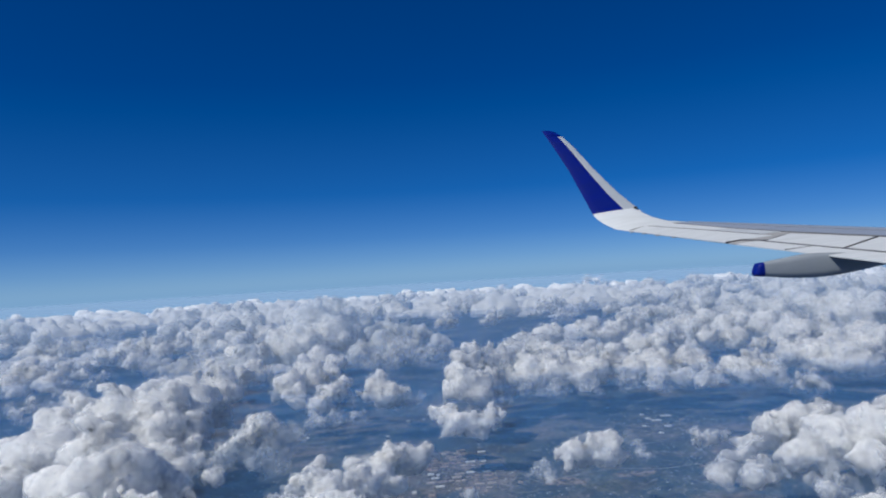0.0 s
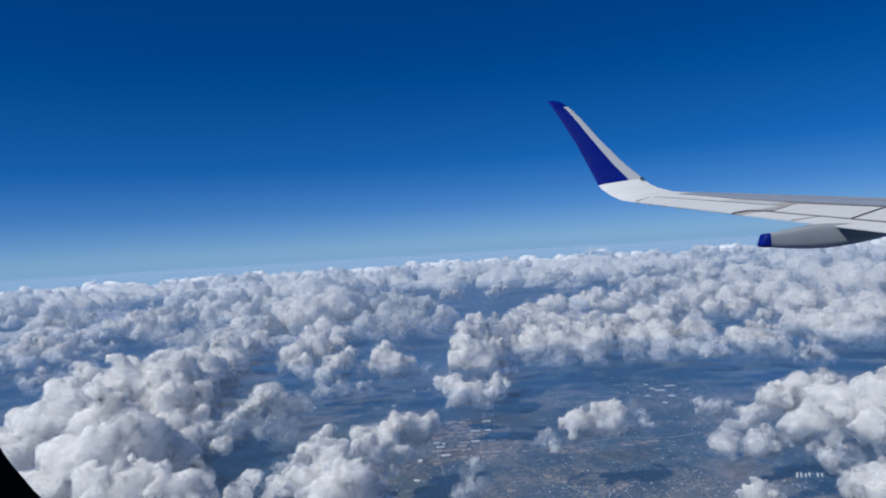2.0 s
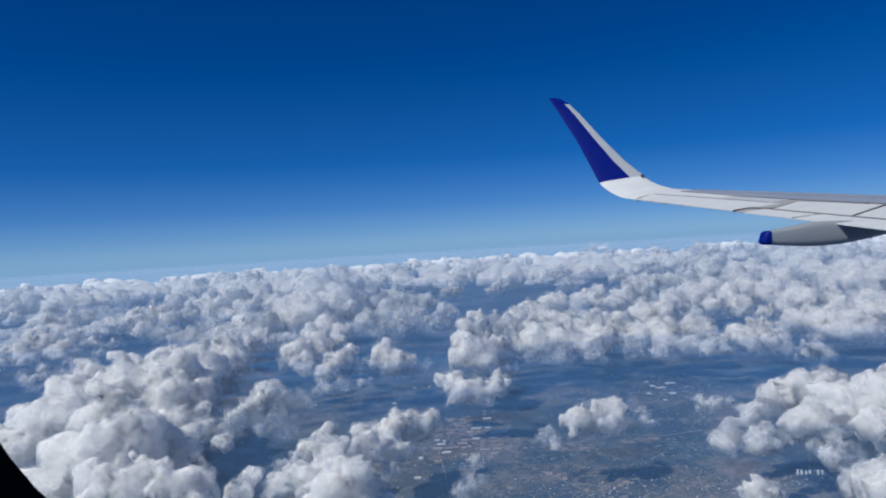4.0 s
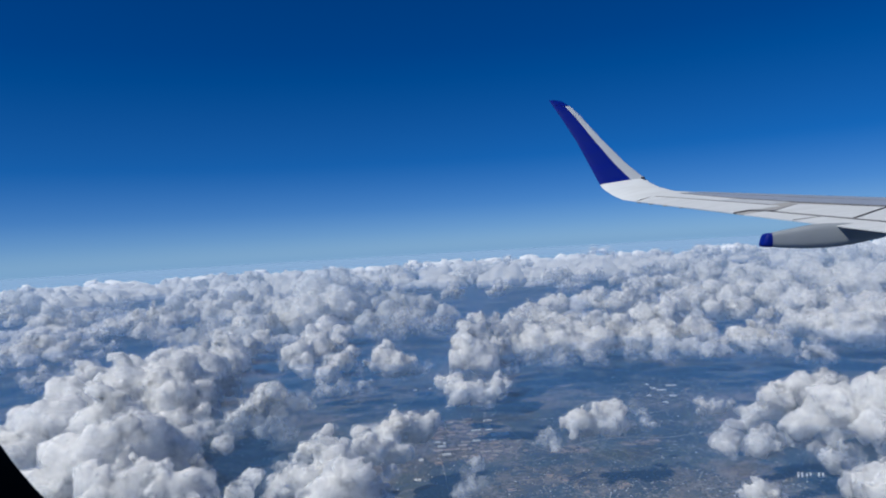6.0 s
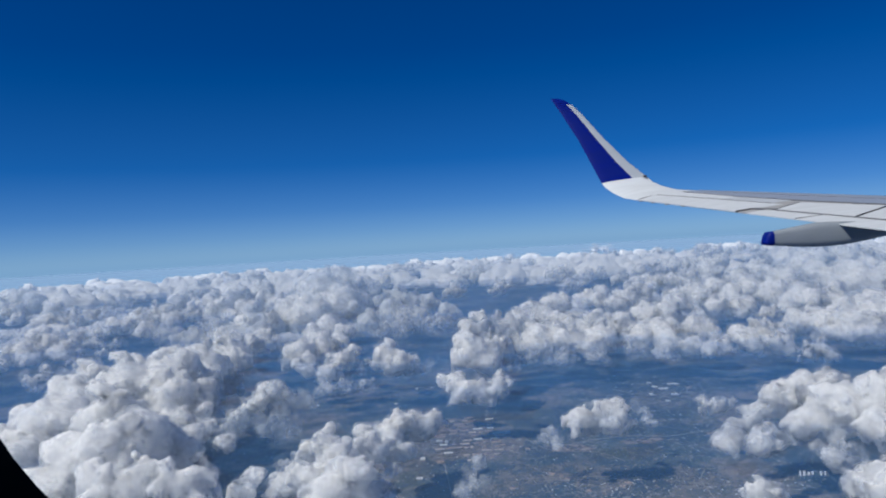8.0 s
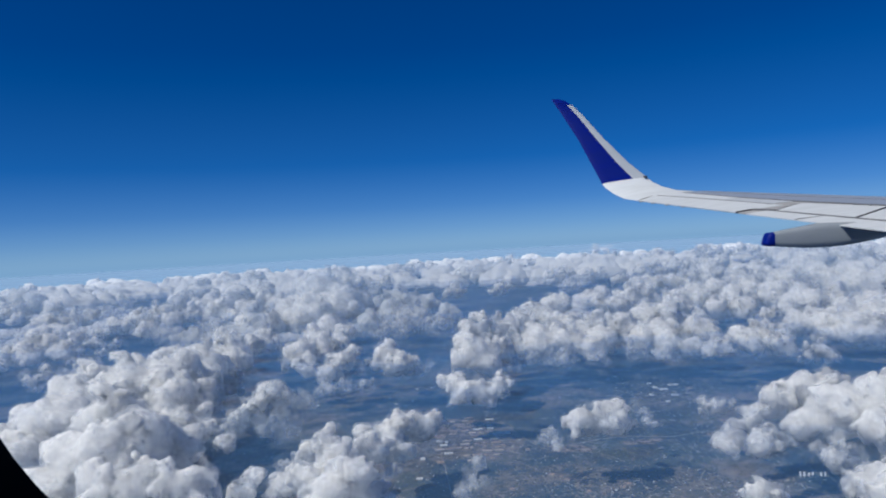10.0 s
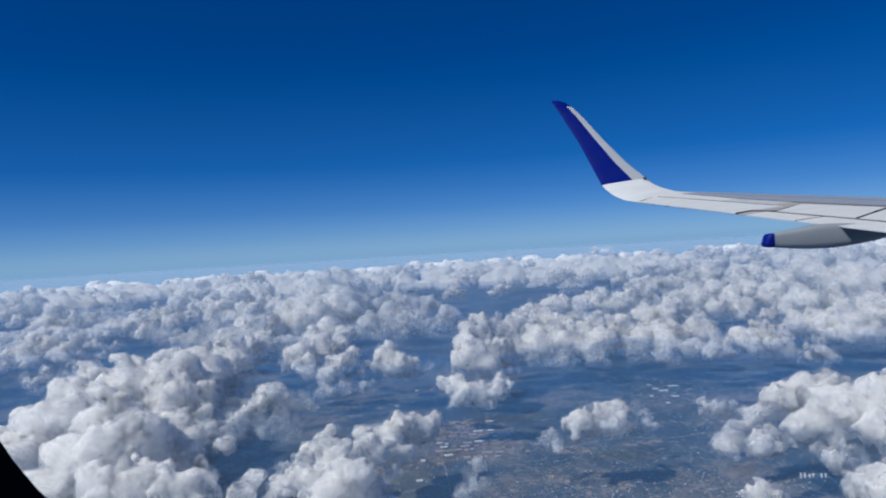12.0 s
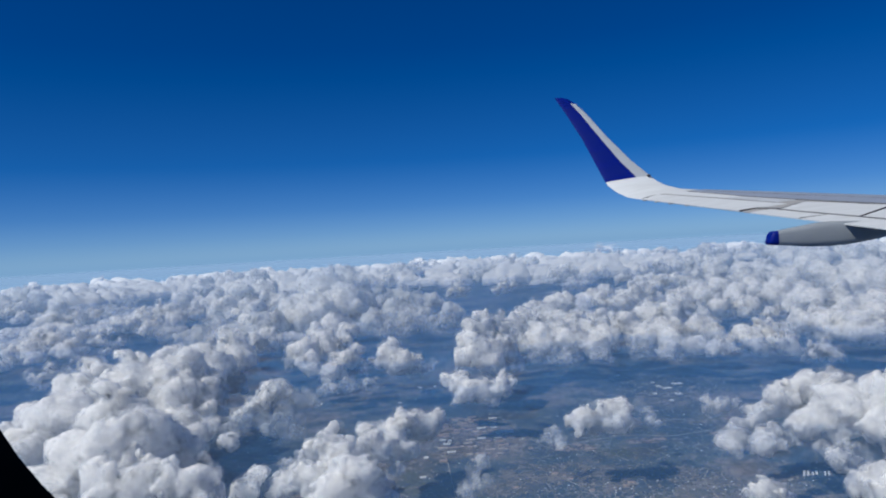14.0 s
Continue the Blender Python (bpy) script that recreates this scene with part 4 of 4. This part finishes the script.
warehouse(41, 644, 15.7, 9.8, 4, ROOF)
warehouse(-27, 578, 3.5, 6.7, 0, ROOF)
warehouse(-36, 682, 9.9, 5.5, 0, CLAY)
warehouse(-17, 644, 7.0, 6.5, 0, CLAY)
warehouse(229, 788, 9.8, 7.8, 0, ROOF)
warehouse(246, 809, 11.1, 8.2, 5, ROOF)
warehouse(223, 799, 5.0, 7.9, 0, ROOF)
warehouse(209, 764, 3.8, 7.2, 0, ROOF)
warehouse(232, 757, 6.6, 7.2, 0, ROOF)
warehouse(216, 729, 3.7, 6.7, 0, ROOF)
warehouse(223, 822, 4.1, 5.6, 0, ROOF)
warehouse(256, 786, 5.0, 5.2, 0, CLAY)
warehouse(68, 522, 4.5, 4.5, -25, CLAY)
warehouse(77, 509, 3.8, 3.2, -25, CLAY)
warehouse(74, 516, 2.6, 3.3, -25, CLAY)
warehouse(116, 494, 4.4, 4.2, 0, CLAY)
warehouse(111, 488, 2.8, 4.1, 0, CLAY)
warehouse(58, 589, 3.6, 4.2, 0, CLAY)
warehouse(-62, 788, 3.8, 4.8, 0, ROOF)
warehouse(-34, 980, 4.1, 7.3, 0, ROOF)
warehouse(-43, 867, 3.6, 5.8, 0, ROOF)
warehouse(-25, 869, 3.1, 5.8, 0, ROOF)
warehouse(-151, 803, 3.4, 5.1, 0, ROOF)
warehouse(-81, 970, 2.9, 7.2, 0, ROOF)
warehouse(37, 496, 3.7, 4.1, 0, CLAY)
warehouse(87, 483, 3.0, 4.0, 0, CLAY)
warehouse(-28, 529, 4.6, 4.6, 0, ROOF)
warehouse(-46, 552, 4.1, 4.9, 0, CLAY)
warehouse(239, 645, 4.2, 5.5, 0, CLAY)
warehouse(196, 873, 4.3, 6.1, 0, ROOF)
for x, y, deep in ((233.6, 493.4, 10.5), (236.0, 492.8, 9.5), (238.6, 491.6, 6.5), (241.6, 492.6, 6.0), (246.4, 490.8, 8.5), (248.9, 490.4, 8.0)):
    warehouse(x, y, 1.1, deep, -26, ROOF)


def factory_district():
    """Halls in loose rows on the bare factory land."""
    rng = random.Random(44)
    for row in range(13):
        y, x = 568 + row * 11.5, -14 + rng.uniform(-6, 4) - 0.06 * row
        while x < 44 - abs(row - 5) * 2.4:
            wide, deep = rng.uniform(2.6, 8.5), rng.uniform(3.0, 6.0)
            if rng.random() < 0.62:
                warehouse(x + wide / 2, y + rng.uniform(-2, 2), wide, deep, rng.uniform(1, 9), rng.choice((CLAY, CLAY, CLAY, SAND_ROOF, SAND_ROOF, ROOF)))
            x += wide + rng.uniform(0.8, 5.0)


factory_district()
houses([(8, 611, 30, 46, 420), (229, 788, 46, 49, 380), (78, 520, 48, 33, 380), (189, 490, 56, 29, 330), (-47, 574, 23, 49, 260), (-106, 852, 75, 49, 160), (259, 736, 56, 37, 200), (109, 479, 53, 15, 240), (98, 826, 60, 46, 90), (208, 622, 58, 42, 160), (-139, 624, 41, 59, 90)])
road([(84, 592), (117, 607), (147, 612), (178, 605), (209, 613), (240, 616)], 1.3)
road([(-190, 631), (-170, 652), (-159, 673), (-161, 693)], 0.8)
road([(66, 530), (76, 504), (84, 488), (90, 463)], 0.7)
road([(176, 515), (166, 494), (163, 472), (162, 451)], 0.7)
road([(-11, 652), (-13, 599), (-9, 552), (-4, 478)], 0.8)
road([(42, 692), (72, 590), (110, 572), (127, 543)], 0.8)
road([(177, 803), (209, 761), (273, 775), (339, 787)], 1.0)
road([(-65, 494), (-19, 515), (37, 517), (116, 509), (183, 477)], 0.6)
field_patch(8, 650, 66, 120, 0.05, EARTH, "bare pinkish earth of the factory land", 14)
field_patch(214, 606, 16, 10, 0.10, EARTH, "bare reddish earthworks beside the factory land", 13)
field_patch(-33, 751, 42, 23, -0.20, EARTH, "bare reddish earthworks beside the factory land", 0)
field_patch(152, 595, 40, 16, 0.00, EARTH, "bare reddish earthworks beside the factory land", 1)
field_patch(-7, 614, 55, 87, 0.20, STUBBLE, "dull brown stubble fields", 2)
field_patch(63, 525, 70, 51, -0.10, STUBBLE, "dull brown stubble fields", 3)
field_patch(162, 501, 52, 46, 0.10, STUBBLE, "dull brown stubble fields", 4)
field_patch(101, 512, 47, 54, -0.20, STUBBLE, "dull brown stubble fields", 5)
field_patch(-56, 568, 42, 60, 0.00, STUBBLE, "dull brown stubble fields", 6)
field_patch(179, 475, 50, 31, 0.20, STUBBLE, "dull brown stubble fields", 7)
field_patch(226, 759, 76, 48, -0.10, STUBBLE, "dull brown stubble fields", 8)
field_patch(28, 495, 41, 29, 0.10, STUBBLE, "dull brown stubble fields", 9)
field_patch(90, 586, 43, 22, -0.20, EARTH, "bare reddish earthworks beside the factory land", 10)
field_patch(213, 511, 41, 29, 0.00, STUBBLE, "dull brown stubble fields", 11)
field_patch(-97, 833, 80, 45, 0.20, STUBBLE, "dull brown stubble fields", 12)


# ---- aircraft wing ----
WING_Z = 170.0


def trailing(y):
    s = (14.9 - y) / 3.6
    return Vector((4.02 + 0.65 * s, y, WING_Z + 0.70 - 0.46 * s))


def leading(y):
    s = (14.9 - y) / 3.6
    return Vector((5.25 + 1.73 * s, y, WING_Z + 0.825 - 0.475 * s))


def upper(c):
    """Rise of the upper skin over the chord, as a share of it; c runs from the trailing edge (0) to the nose (1)."""
    return 0.016 * math.sin(math.pi * c) + 0.004


def lower(c):
    return -0.06 * math.sin(math.pi * c ** 1.4) - 0.004


def skin(y, c, side=1, proud=0.0):
    t, l = trailing(y), leading(y)
    chord = (l - t).length
    p = t.lerp(l, c)
    p.z += chord * (upper(c) if side > 0 else lower(c)) + side * proud
    return p


def section(y):
    cs = [0, 0.06, 0.15, 0.3, 0.45, 0.6, 0.75, 0.87, 0.95, 0.985]
    return [skin(y, c) for c in cs] + [skin(y, 1.0) - Vector((-0.01, 0, 0.01))] + [skin(y, c, -1) for c in reversed(cs)]


wing = tagged(new("aircraft_wing"), "white airliner wing with blue upturned winglet and grey fairing", "wing")
wing.location = (0, 0, 0)
ys = [-0.6, 2.2, 4, 6, 8, 9, 10, 11, 12, 13, 14, 14.9]
part("wing_box", grid_bmesh([section(y) for y in ys], closed=True, caps=True), GREY_PAINT, wing, "light grey wing skin", True)


def panel(name, y0, y1, c0, c1, mat, label="", proud=0.012, skew=(0, 0), steps=8):
    """A skin panel lying proud of the wing box, with its own edge all round; skew shifts c0 and c1 at the outer end."""
    rows_top = []
    for i in range(steps + 1):
        y = y0 + (y1 - y0) * i / steps
        a, b = c0 + skew[0] * i / steps, c1 + skew[1] * i / steps
        top = [skin(y, a + (b - a) * k / 8, 1, proud) for k in range(9)]
        low = [skin(y, a + (b - a) * k / 8, 1, -0.006) for k in range(9)]
        rows_top.append(top + low[::-1])
    return part(name, grid_bmesh(rows_top, closed=True, caps=True), mat, wing, label, False)


def plate(name, corners, mat, label="", proud=0.012):
    """A four-cornered skin panel; the corners are (span, share of the chord), going round from the inner rear one."""
    (ya, ca), (yb, cb), (yc, cc), (yd, cd) = corners
    rows = []
    for i in range(9):
        t = i / 8
        r = [((ya + (yb - ya) * t) * (1 - k / 8) + (yd + (yc - yd) * t) * k / 8, (ca + (cb - ca) * t) * (1 - k / 8) + (cd + (cc - cd) * t) * k / 8) for k in range(9)]
        rows.append([skin(y, c, 1, proud) for y, c in r] + [skin(y, c, 1, -0.006) for y, c in reversed(r)])
    return part(name, grid_bmesh(rows, closed=True, caps=True), mat, wing, label)


panel("leading_edge_slat", 12.3, 14.8, 0.525, 1.0, SLAT_METAL, "grey metal leading-edge slat", skew=(0.20, 0))
panel("leading_edge_slat", 9.3, 12.27, 0.545, 1.0, SLAT_METAL, "grey metal leading-edge slat", skew=(-0.025, 0))
panel("leading_edge_slat", 3.0, 9.27, 0.60, 1.0, SLAT_METAL, "grey metal leading-edge slat", skew=(-0.055, 0))
panel("upper_skin_panel", 11.75, 13.0, 0.345, 0.495, PALE_GREY_PAINT, "pale grey upper skin panel", skew=(0.02, 0.03))
panel("upper_skin_panel", 13.02, 15.0, 0.365, 0.53, WHITE_PAINT, "pale upper skin panel", skew=(0.03, 0.19))
panel("aileron", 11.42, 14.85, -0.01, 0.315, WHITE_PAINT, "white aileron at rest", skew=(0, 0.055))
plate("spoiler", ((9.53, 0.15), (11.0, 0.145), (11.4, 0.43), (10.1, 0.49)), WHITE_PAINT, "white spoiler panel lying flat")
plate("spoiler", ((8.0, 0.155), (9.47, 0.15), (10.03, 0.49), (8.7, 0.51)), WHITE_PAINT, "white spoiler panel lying flat")
plate("spoiler", ((6.4, 0.16), (7.94, 0.155), (8.62, 0.51), (7.2, 0.53)), WHITE_PAINT, "white spoiler panel lying flat")
plate("upper_skin_panel", ((11.06, 0.15), (11.36, 0.135), (11.95, 0.49), (11.47, 0.44)), GAP_PAINT, "grey skin between aileron and spoiler", 0.004)
panel("flap", 4.0, 9.98, -0.02, 0.125, WHITE_PAINT, "white trailing-edge flap", proud=0.008)
panel("flap", 10.0, 11.12, -0.02, 0.115, WHITE_PAINT, "white trailing-edge flap", proud=0.011)


def seam(y0, c0, y1, c1, tall=0.016, wide=0.012, mat=None):
    """A raised dark strip standing for the gap and shade between two panels."""
    rows = []
    for i in range(9):
        y, c = y0 + (y1 - y0) * i / 8, c0 + (c1 - c0) * i / 8
        p = skin(y, c)
        rows.append([p + Vector((dx, 0, dz)) for dx, dz in ((-wide, -0.004), (-wide, tall), (wide, tall), (wide, -0.004))])
    part("panel_seam", grid_bmesh(rows, closed=True, caps=True), mat or SEAM_AND_LENS, wing, "dark strip for a panel gap and its shade")


seam(14.8, 0.725, 13.1, 0.545, 0.017, 0.014, SEAM_GREY)
seam(13.1, 0.545, 11.7, 0.51, 0.017, 0.016, SEAM_GREY)
seam(11.7, 0.51, 9.3, 0.535, 0.017, 0.014, SEAM_GREY)
seam(14.6, 0.88, 12.3, 0.80, 0.015, 0.009, SEAM_GREY)
seam(12.3, 0.80, 9.3, 0.78, 0.015, 0.009, SEAM_GREY)
seam(15.0, 0.385, 13.5, 0.362, 0.016, 0.014, SEAM_GREY)
seam(14.84, 0.0, 15.06, 0.375, 0.02, 0.012, SEAM_GREY)
seam(13.5, 0.362, 11.7, 0.325, 0.017, 0.016, SEAM_GREY)
seam(11.40, -0.012, 11.42, 0.10, 0.022, 0.02)
seam(11.40, 0.105, 11.02, 0.135, 0.026, 0.03, SEAM_GREY)
seam(11.02, 0.14, 11.42, 0.435, 0.016, 0.008, SEAM_GREY)
seam(11.0, 0.135, 9.5, 0.14, 0.014, 0.009, SEAM_GREY)
seam(9.5, 0.14, 6.4, 0.145, 0.014, 0.009, SEAM_GREY)
seam(9.49, 0.14, 10.06, 0.49, 0.018, 0.009)
seam(10.0, -0.015, 9.97, 0.125, 0.016, 0.008, SEAM_GREY)
seam(10.55, 0.47, 10.35, 0.49, 0.03, 0.02, SEAM_GREY)


# winglet: sections that turn up from the wing's end
def winglet_section(te, le, inward, thick, a=0.0, b=1.0):
    """Closed section between two shares of the chord; inward is the direction that faces the cabin."""
    cs = [a + (b - a) * i / 9 for i in range(10)]
    bulge = [math.sqrt(max(0.0, 1 - (2 * c - 1) ** 2)) * 0.9 + 0.05 for c in cs]
    face = [te.lerp(le, c) + inward * thick * k for c, k in zip(cs, bulge)]
    back = [te.lerp(le, c) - inward * thick * k * 0.7 for c, k in zip(cs, bulge)]
    return face + back[::-1]


def v3(x, y, z):
    return Vector((x, y, WING_Z + z))


STATIONS = [  # trailing edge, leading edge, facing direction, half thickness
    (v3(4.02, 14.9, 0.70), v3(5.25, 14.9, 0.83), (0, -0.15, 1), 0.03),
    (v3(3.86, 15.35, 0.78), v3(4.98, 15.35, 0.90), (0, -0.35, 1), 0.045),
    (v3(3.72, 15.7, 0.92), v3(4.78, 15.7, 1.02), (0, -0.7, 0.8), 0.05),
    (v3(3.60, 15.9, 1.07), v3(4.64, 15.9, 1.14), (0, -0.9, 0.5), 0.05),
    (v3(3.55, 16.0, 1.17), v3(4.55, 16.0, 1.26), (0, -1, 0.3), 0.05),
    (v3(3.40, 16.12, 1.56), v3(4.17, 16.12, 1.64), (0, -1, 0.25), 0.045),
    (v3(3.15, 16.3, 2.19), v3(3.69, 16.3, 2.24), (0, -1, 0.25), 0.035),
    (v3(2.85, 16.48, 2.80), v3(3.30, 16.48, 2.80), (0, -1, 0.25), 0.028),
    (v3(2.69, 16.57, 3.10), v3(3.10, 16.57, 3.04), (0, -1, 0.25), 0.02),
    (v3(2.64, 16.6, 3.20), v3(2.93, 16.6, 3.17), (0, -1, 0.25), 0.012),
    (v3(2.62, 16.605, 3.215), v3(2.80, 16.605, 3.21), (0, -1, 0.25), 0.006),
]


def winglet_rows(stations, a=0.0, b=1.0, grow=1.0):
    rows = []
    for te, le, face, thick in stations:
        rows.append(winglet_section(te, le, Vector(face).normalized(), thick * grow, a, b))
    return rows


winglet = part("winglet", grid_bmesh(winglet_rows(STATIONS[:5]), closed=True, caps=True), WHITE_PAINT, wing, "white curved winglet root", True)
part("winglet_blade", grid_bmesh(winglet_rows(STATIONS[4:], 0.0, 0.68), closed=True, caps=True), BLUE_PAINT, winglet, "deep blue winglet blade", True)
part("winglet_leading_edge", grid_bmesh(winglet_rows(STATIONS[4:9], 0.68, 1.0), closed=True, caps=True), PALE_GREY_PAINT, winglet, "pale grey winglet leading edge", True)
part("winglet_cap", grid_bmesh(winglet_rows(STATIONS[8:], 0.0, 1.0, 1.2), closed=True, caps=True), BLUE_PAINT, winglet, "deep blue winglet tip", True)


# flap track fairing: a slim boat-shaped pod with a blue tail
def pod(x0, x1, y, names=("flap_track_fairing", "fairing_tail")):
    def ring(x):
        s = (x - 4.06) / 3.6
        top = -0.085 + 0.11 * min(1, max(0, s) / 0.21) - 0.10 * max(0, (s - 0.21)) / 0.79
        bottom = -0.225 - 0.07 * math.sin(math.pi * min(1, max(0, s) / 0.45)) + 0.26 * max(0, s - 0.25) ** 1.2
        if s > 0.9:
            bottom = min(bottom, top - 0.05)
        half = 0.06 + 0.13 * math.sin(math.pi * min(1, s * 0.85 + 0.06))
        zc, h = (top + bottom) / 2, (top - bottom) / 2
        pts = []
        for i in range(20):
            a = 2 * math.pi * i / 20
            ca, sa = math.cos(a), math.sin(a)
            pts.append(Vector((x, y + half * math.copysign(abs(ca) ** 0.35, ca), WING_Z + zc + h * math.copysign(abs(sa) ** 0.6, sa))))
        return pts

    body = part(names[0], grid_bmesh([ring(x1 + (x0 - x1) * (1 - i / 24)) for i in range(25)], closed=True, caps=True), FAIRING_PAINT, wing, "grey flap track fairing under the wing", True)
    nose = ring(x0)
    mid = sum(nose, Vector()) / len(nose)
    tail = [[mid + (p - mid) * k + Vector((dx * (0.84 - 2.2 * (p.z - mid.z)), 0, 0)) for p in nose] for dx, k in ((0.0, 1.02), (-0.05, 1.0), (-0.085, 0.93), (-0.11, 0.75), (-0.12, 0.4))]
    part(names[1], grid_bmesh(tail, closed=True, caps=True), BLUE_PAINT, body, "blue fairing tail cap", True)


pod(4.20, 7.6, 9.3)


# static dischargers along the aileron's trailing edge
def wick(y, length):
    p = skin(y, 0.0)
    bm = grid_bmesh([[p + Vector((dx, 0.10 * k + dy, dz)) for dy, dz in ((-w, 0.0), (0, 0.014), (w, 0.0), (0, -0.014))] for dx, k, w in ((0.10, 0, 0.05), (0.0, 0, 0.04), (-length, 1, 0.012))], closed=True, caps=True)
    part("static_discharger", bm, GAP_PAINT, wing, "small grey static discharger")


for y, length in ((14.63, 0.06), (14.1, 0.07), (13.55, 0.07), (12.97, 0.06)):
    wick(y, length)
bm = bmesh.new()
bmesh.ops.create_uvsphere(bm, u_segments=12, v_segments=8, radius=1.0, matrix=Matrix.Translation(v3(4.50, 15.95, 1.27)) @ Matrix.Diagonal((0.045, 0.035, 0.025, 1)))
part("navigation_light", bm, SEAM_AND_LENS, wing, "dark navigation light lens", True)


# ---- cabin window ----
def window_outline(grow, n=16):
    r = 0.09 + grow
    pts = []
    for cx, cz, start in ((0.075, 0.0055, 270), (0.075, 0.15, 0), (-0.0355, 0.15, 90), (-0.0355, 0.003, 180)):
        for i in range(n + 1):
            a = radians(start + 90 * i / n)
            pts.append((cx + r * math.cos(a), EYE.z + cz + r * math.sin(a)))
    return pts


def cabin():
    wall = tagged(new("wall_window"), "dark cabin side wall round the window", "wall", kind="structure")
    inner, outer = window_outline(0.0), []
    n = len(inner)
    for x, z in inner:
        dx, dz = x - 0.02, z - (EYE.z + 0.075)
        k = min(0.6 / max(1e-6, abs(dx)), 0.6 / max(1e-6, abs(dz)))
        outer.append((0.02 + dx * k, EYE.z + 0.075 + dz * k))
    rows = [[Vector((x, 0.18, z)) for x, z in inner], [Vector((x, 0.17, z)) for x, z in window_outline(0.006)], [Vector((x, 0.165, z)) for x, z in window_outline(0.02)],
            [Vector((x, 0.165, z)) for x, z in outer], [Vector((x, 0.24, z)) for x, z in outer], [Vector((x, 0.24, z)) for x, z in window_outline(0.05)], [Vector((x, 0.18, z)) for x, z in inner]]
    part("wall_lining", grid_bmesh(rows, closed=True), CABIN, wall, "dark moulded window surround")
    # unseen box added round the seat to keep daylight off the window surround
    for name, box in (("wall_rear", (-0.62, -0.58, -1.4, 0.165, 169.4, 170.7)), ("wall_front", (0.62, 0.66, -1.4, 0.165, 169.4, 170.7)), ("wall_aisle", (-0.62, 0.66, -1.44, -1.4, 169.4, 170.7)),
                      ("floor", (-0.62, 0.66, -1.4, 0.165, 169.36, 169.4)), ("ceiling", (-0.62, 0.66, -1.4, 0.165, 170.7, 170.74))):
        bm = box_bmesh(*box)
        me = bpy.data.meshes.new(name)
        bm.to_mesh(me)
        bm.free()
        me.materials.append(CABIN)
        tagged(new(name, me), "unseen plain dark lining that keeps daylight out", name.split("_")[0], kind="structure")


cabin()


def fuselage(x0, x1):
    """A plain stretch of hull beside the seat, closed at both ends."""
    n = 48
    rows = [[Vector((x, -1.75 + k * 1.98 * math.cos(2 * math.pi * i / n), 169.6 + k * 2.05 * math.sin(2 * math.pi * i / n))) for i in range(n)] for x, k in ((x0, 1), (x0 + (x1 - x0) / 3, 1), (x0 + (x1 - x0) * 2 / 3, 1), (x1, 1))]
    bm = grid_bmesh(rows, closed=True, caps=True)
    bmesh.ops.recalc_face_normals(bm, faces=bm.faces)
    me = bpy.data.meshes.new("fuselage")
    bm.to_mesh(me)
    bm.free()
    me.materials.append(WHITE_PAINT)
    tagged(new("fuselage", me), "plain white hull of the airliner", "fuselage", kind="structure")


fuselage(0.665, 14.0)
fuselage(-9.0, -0.625)
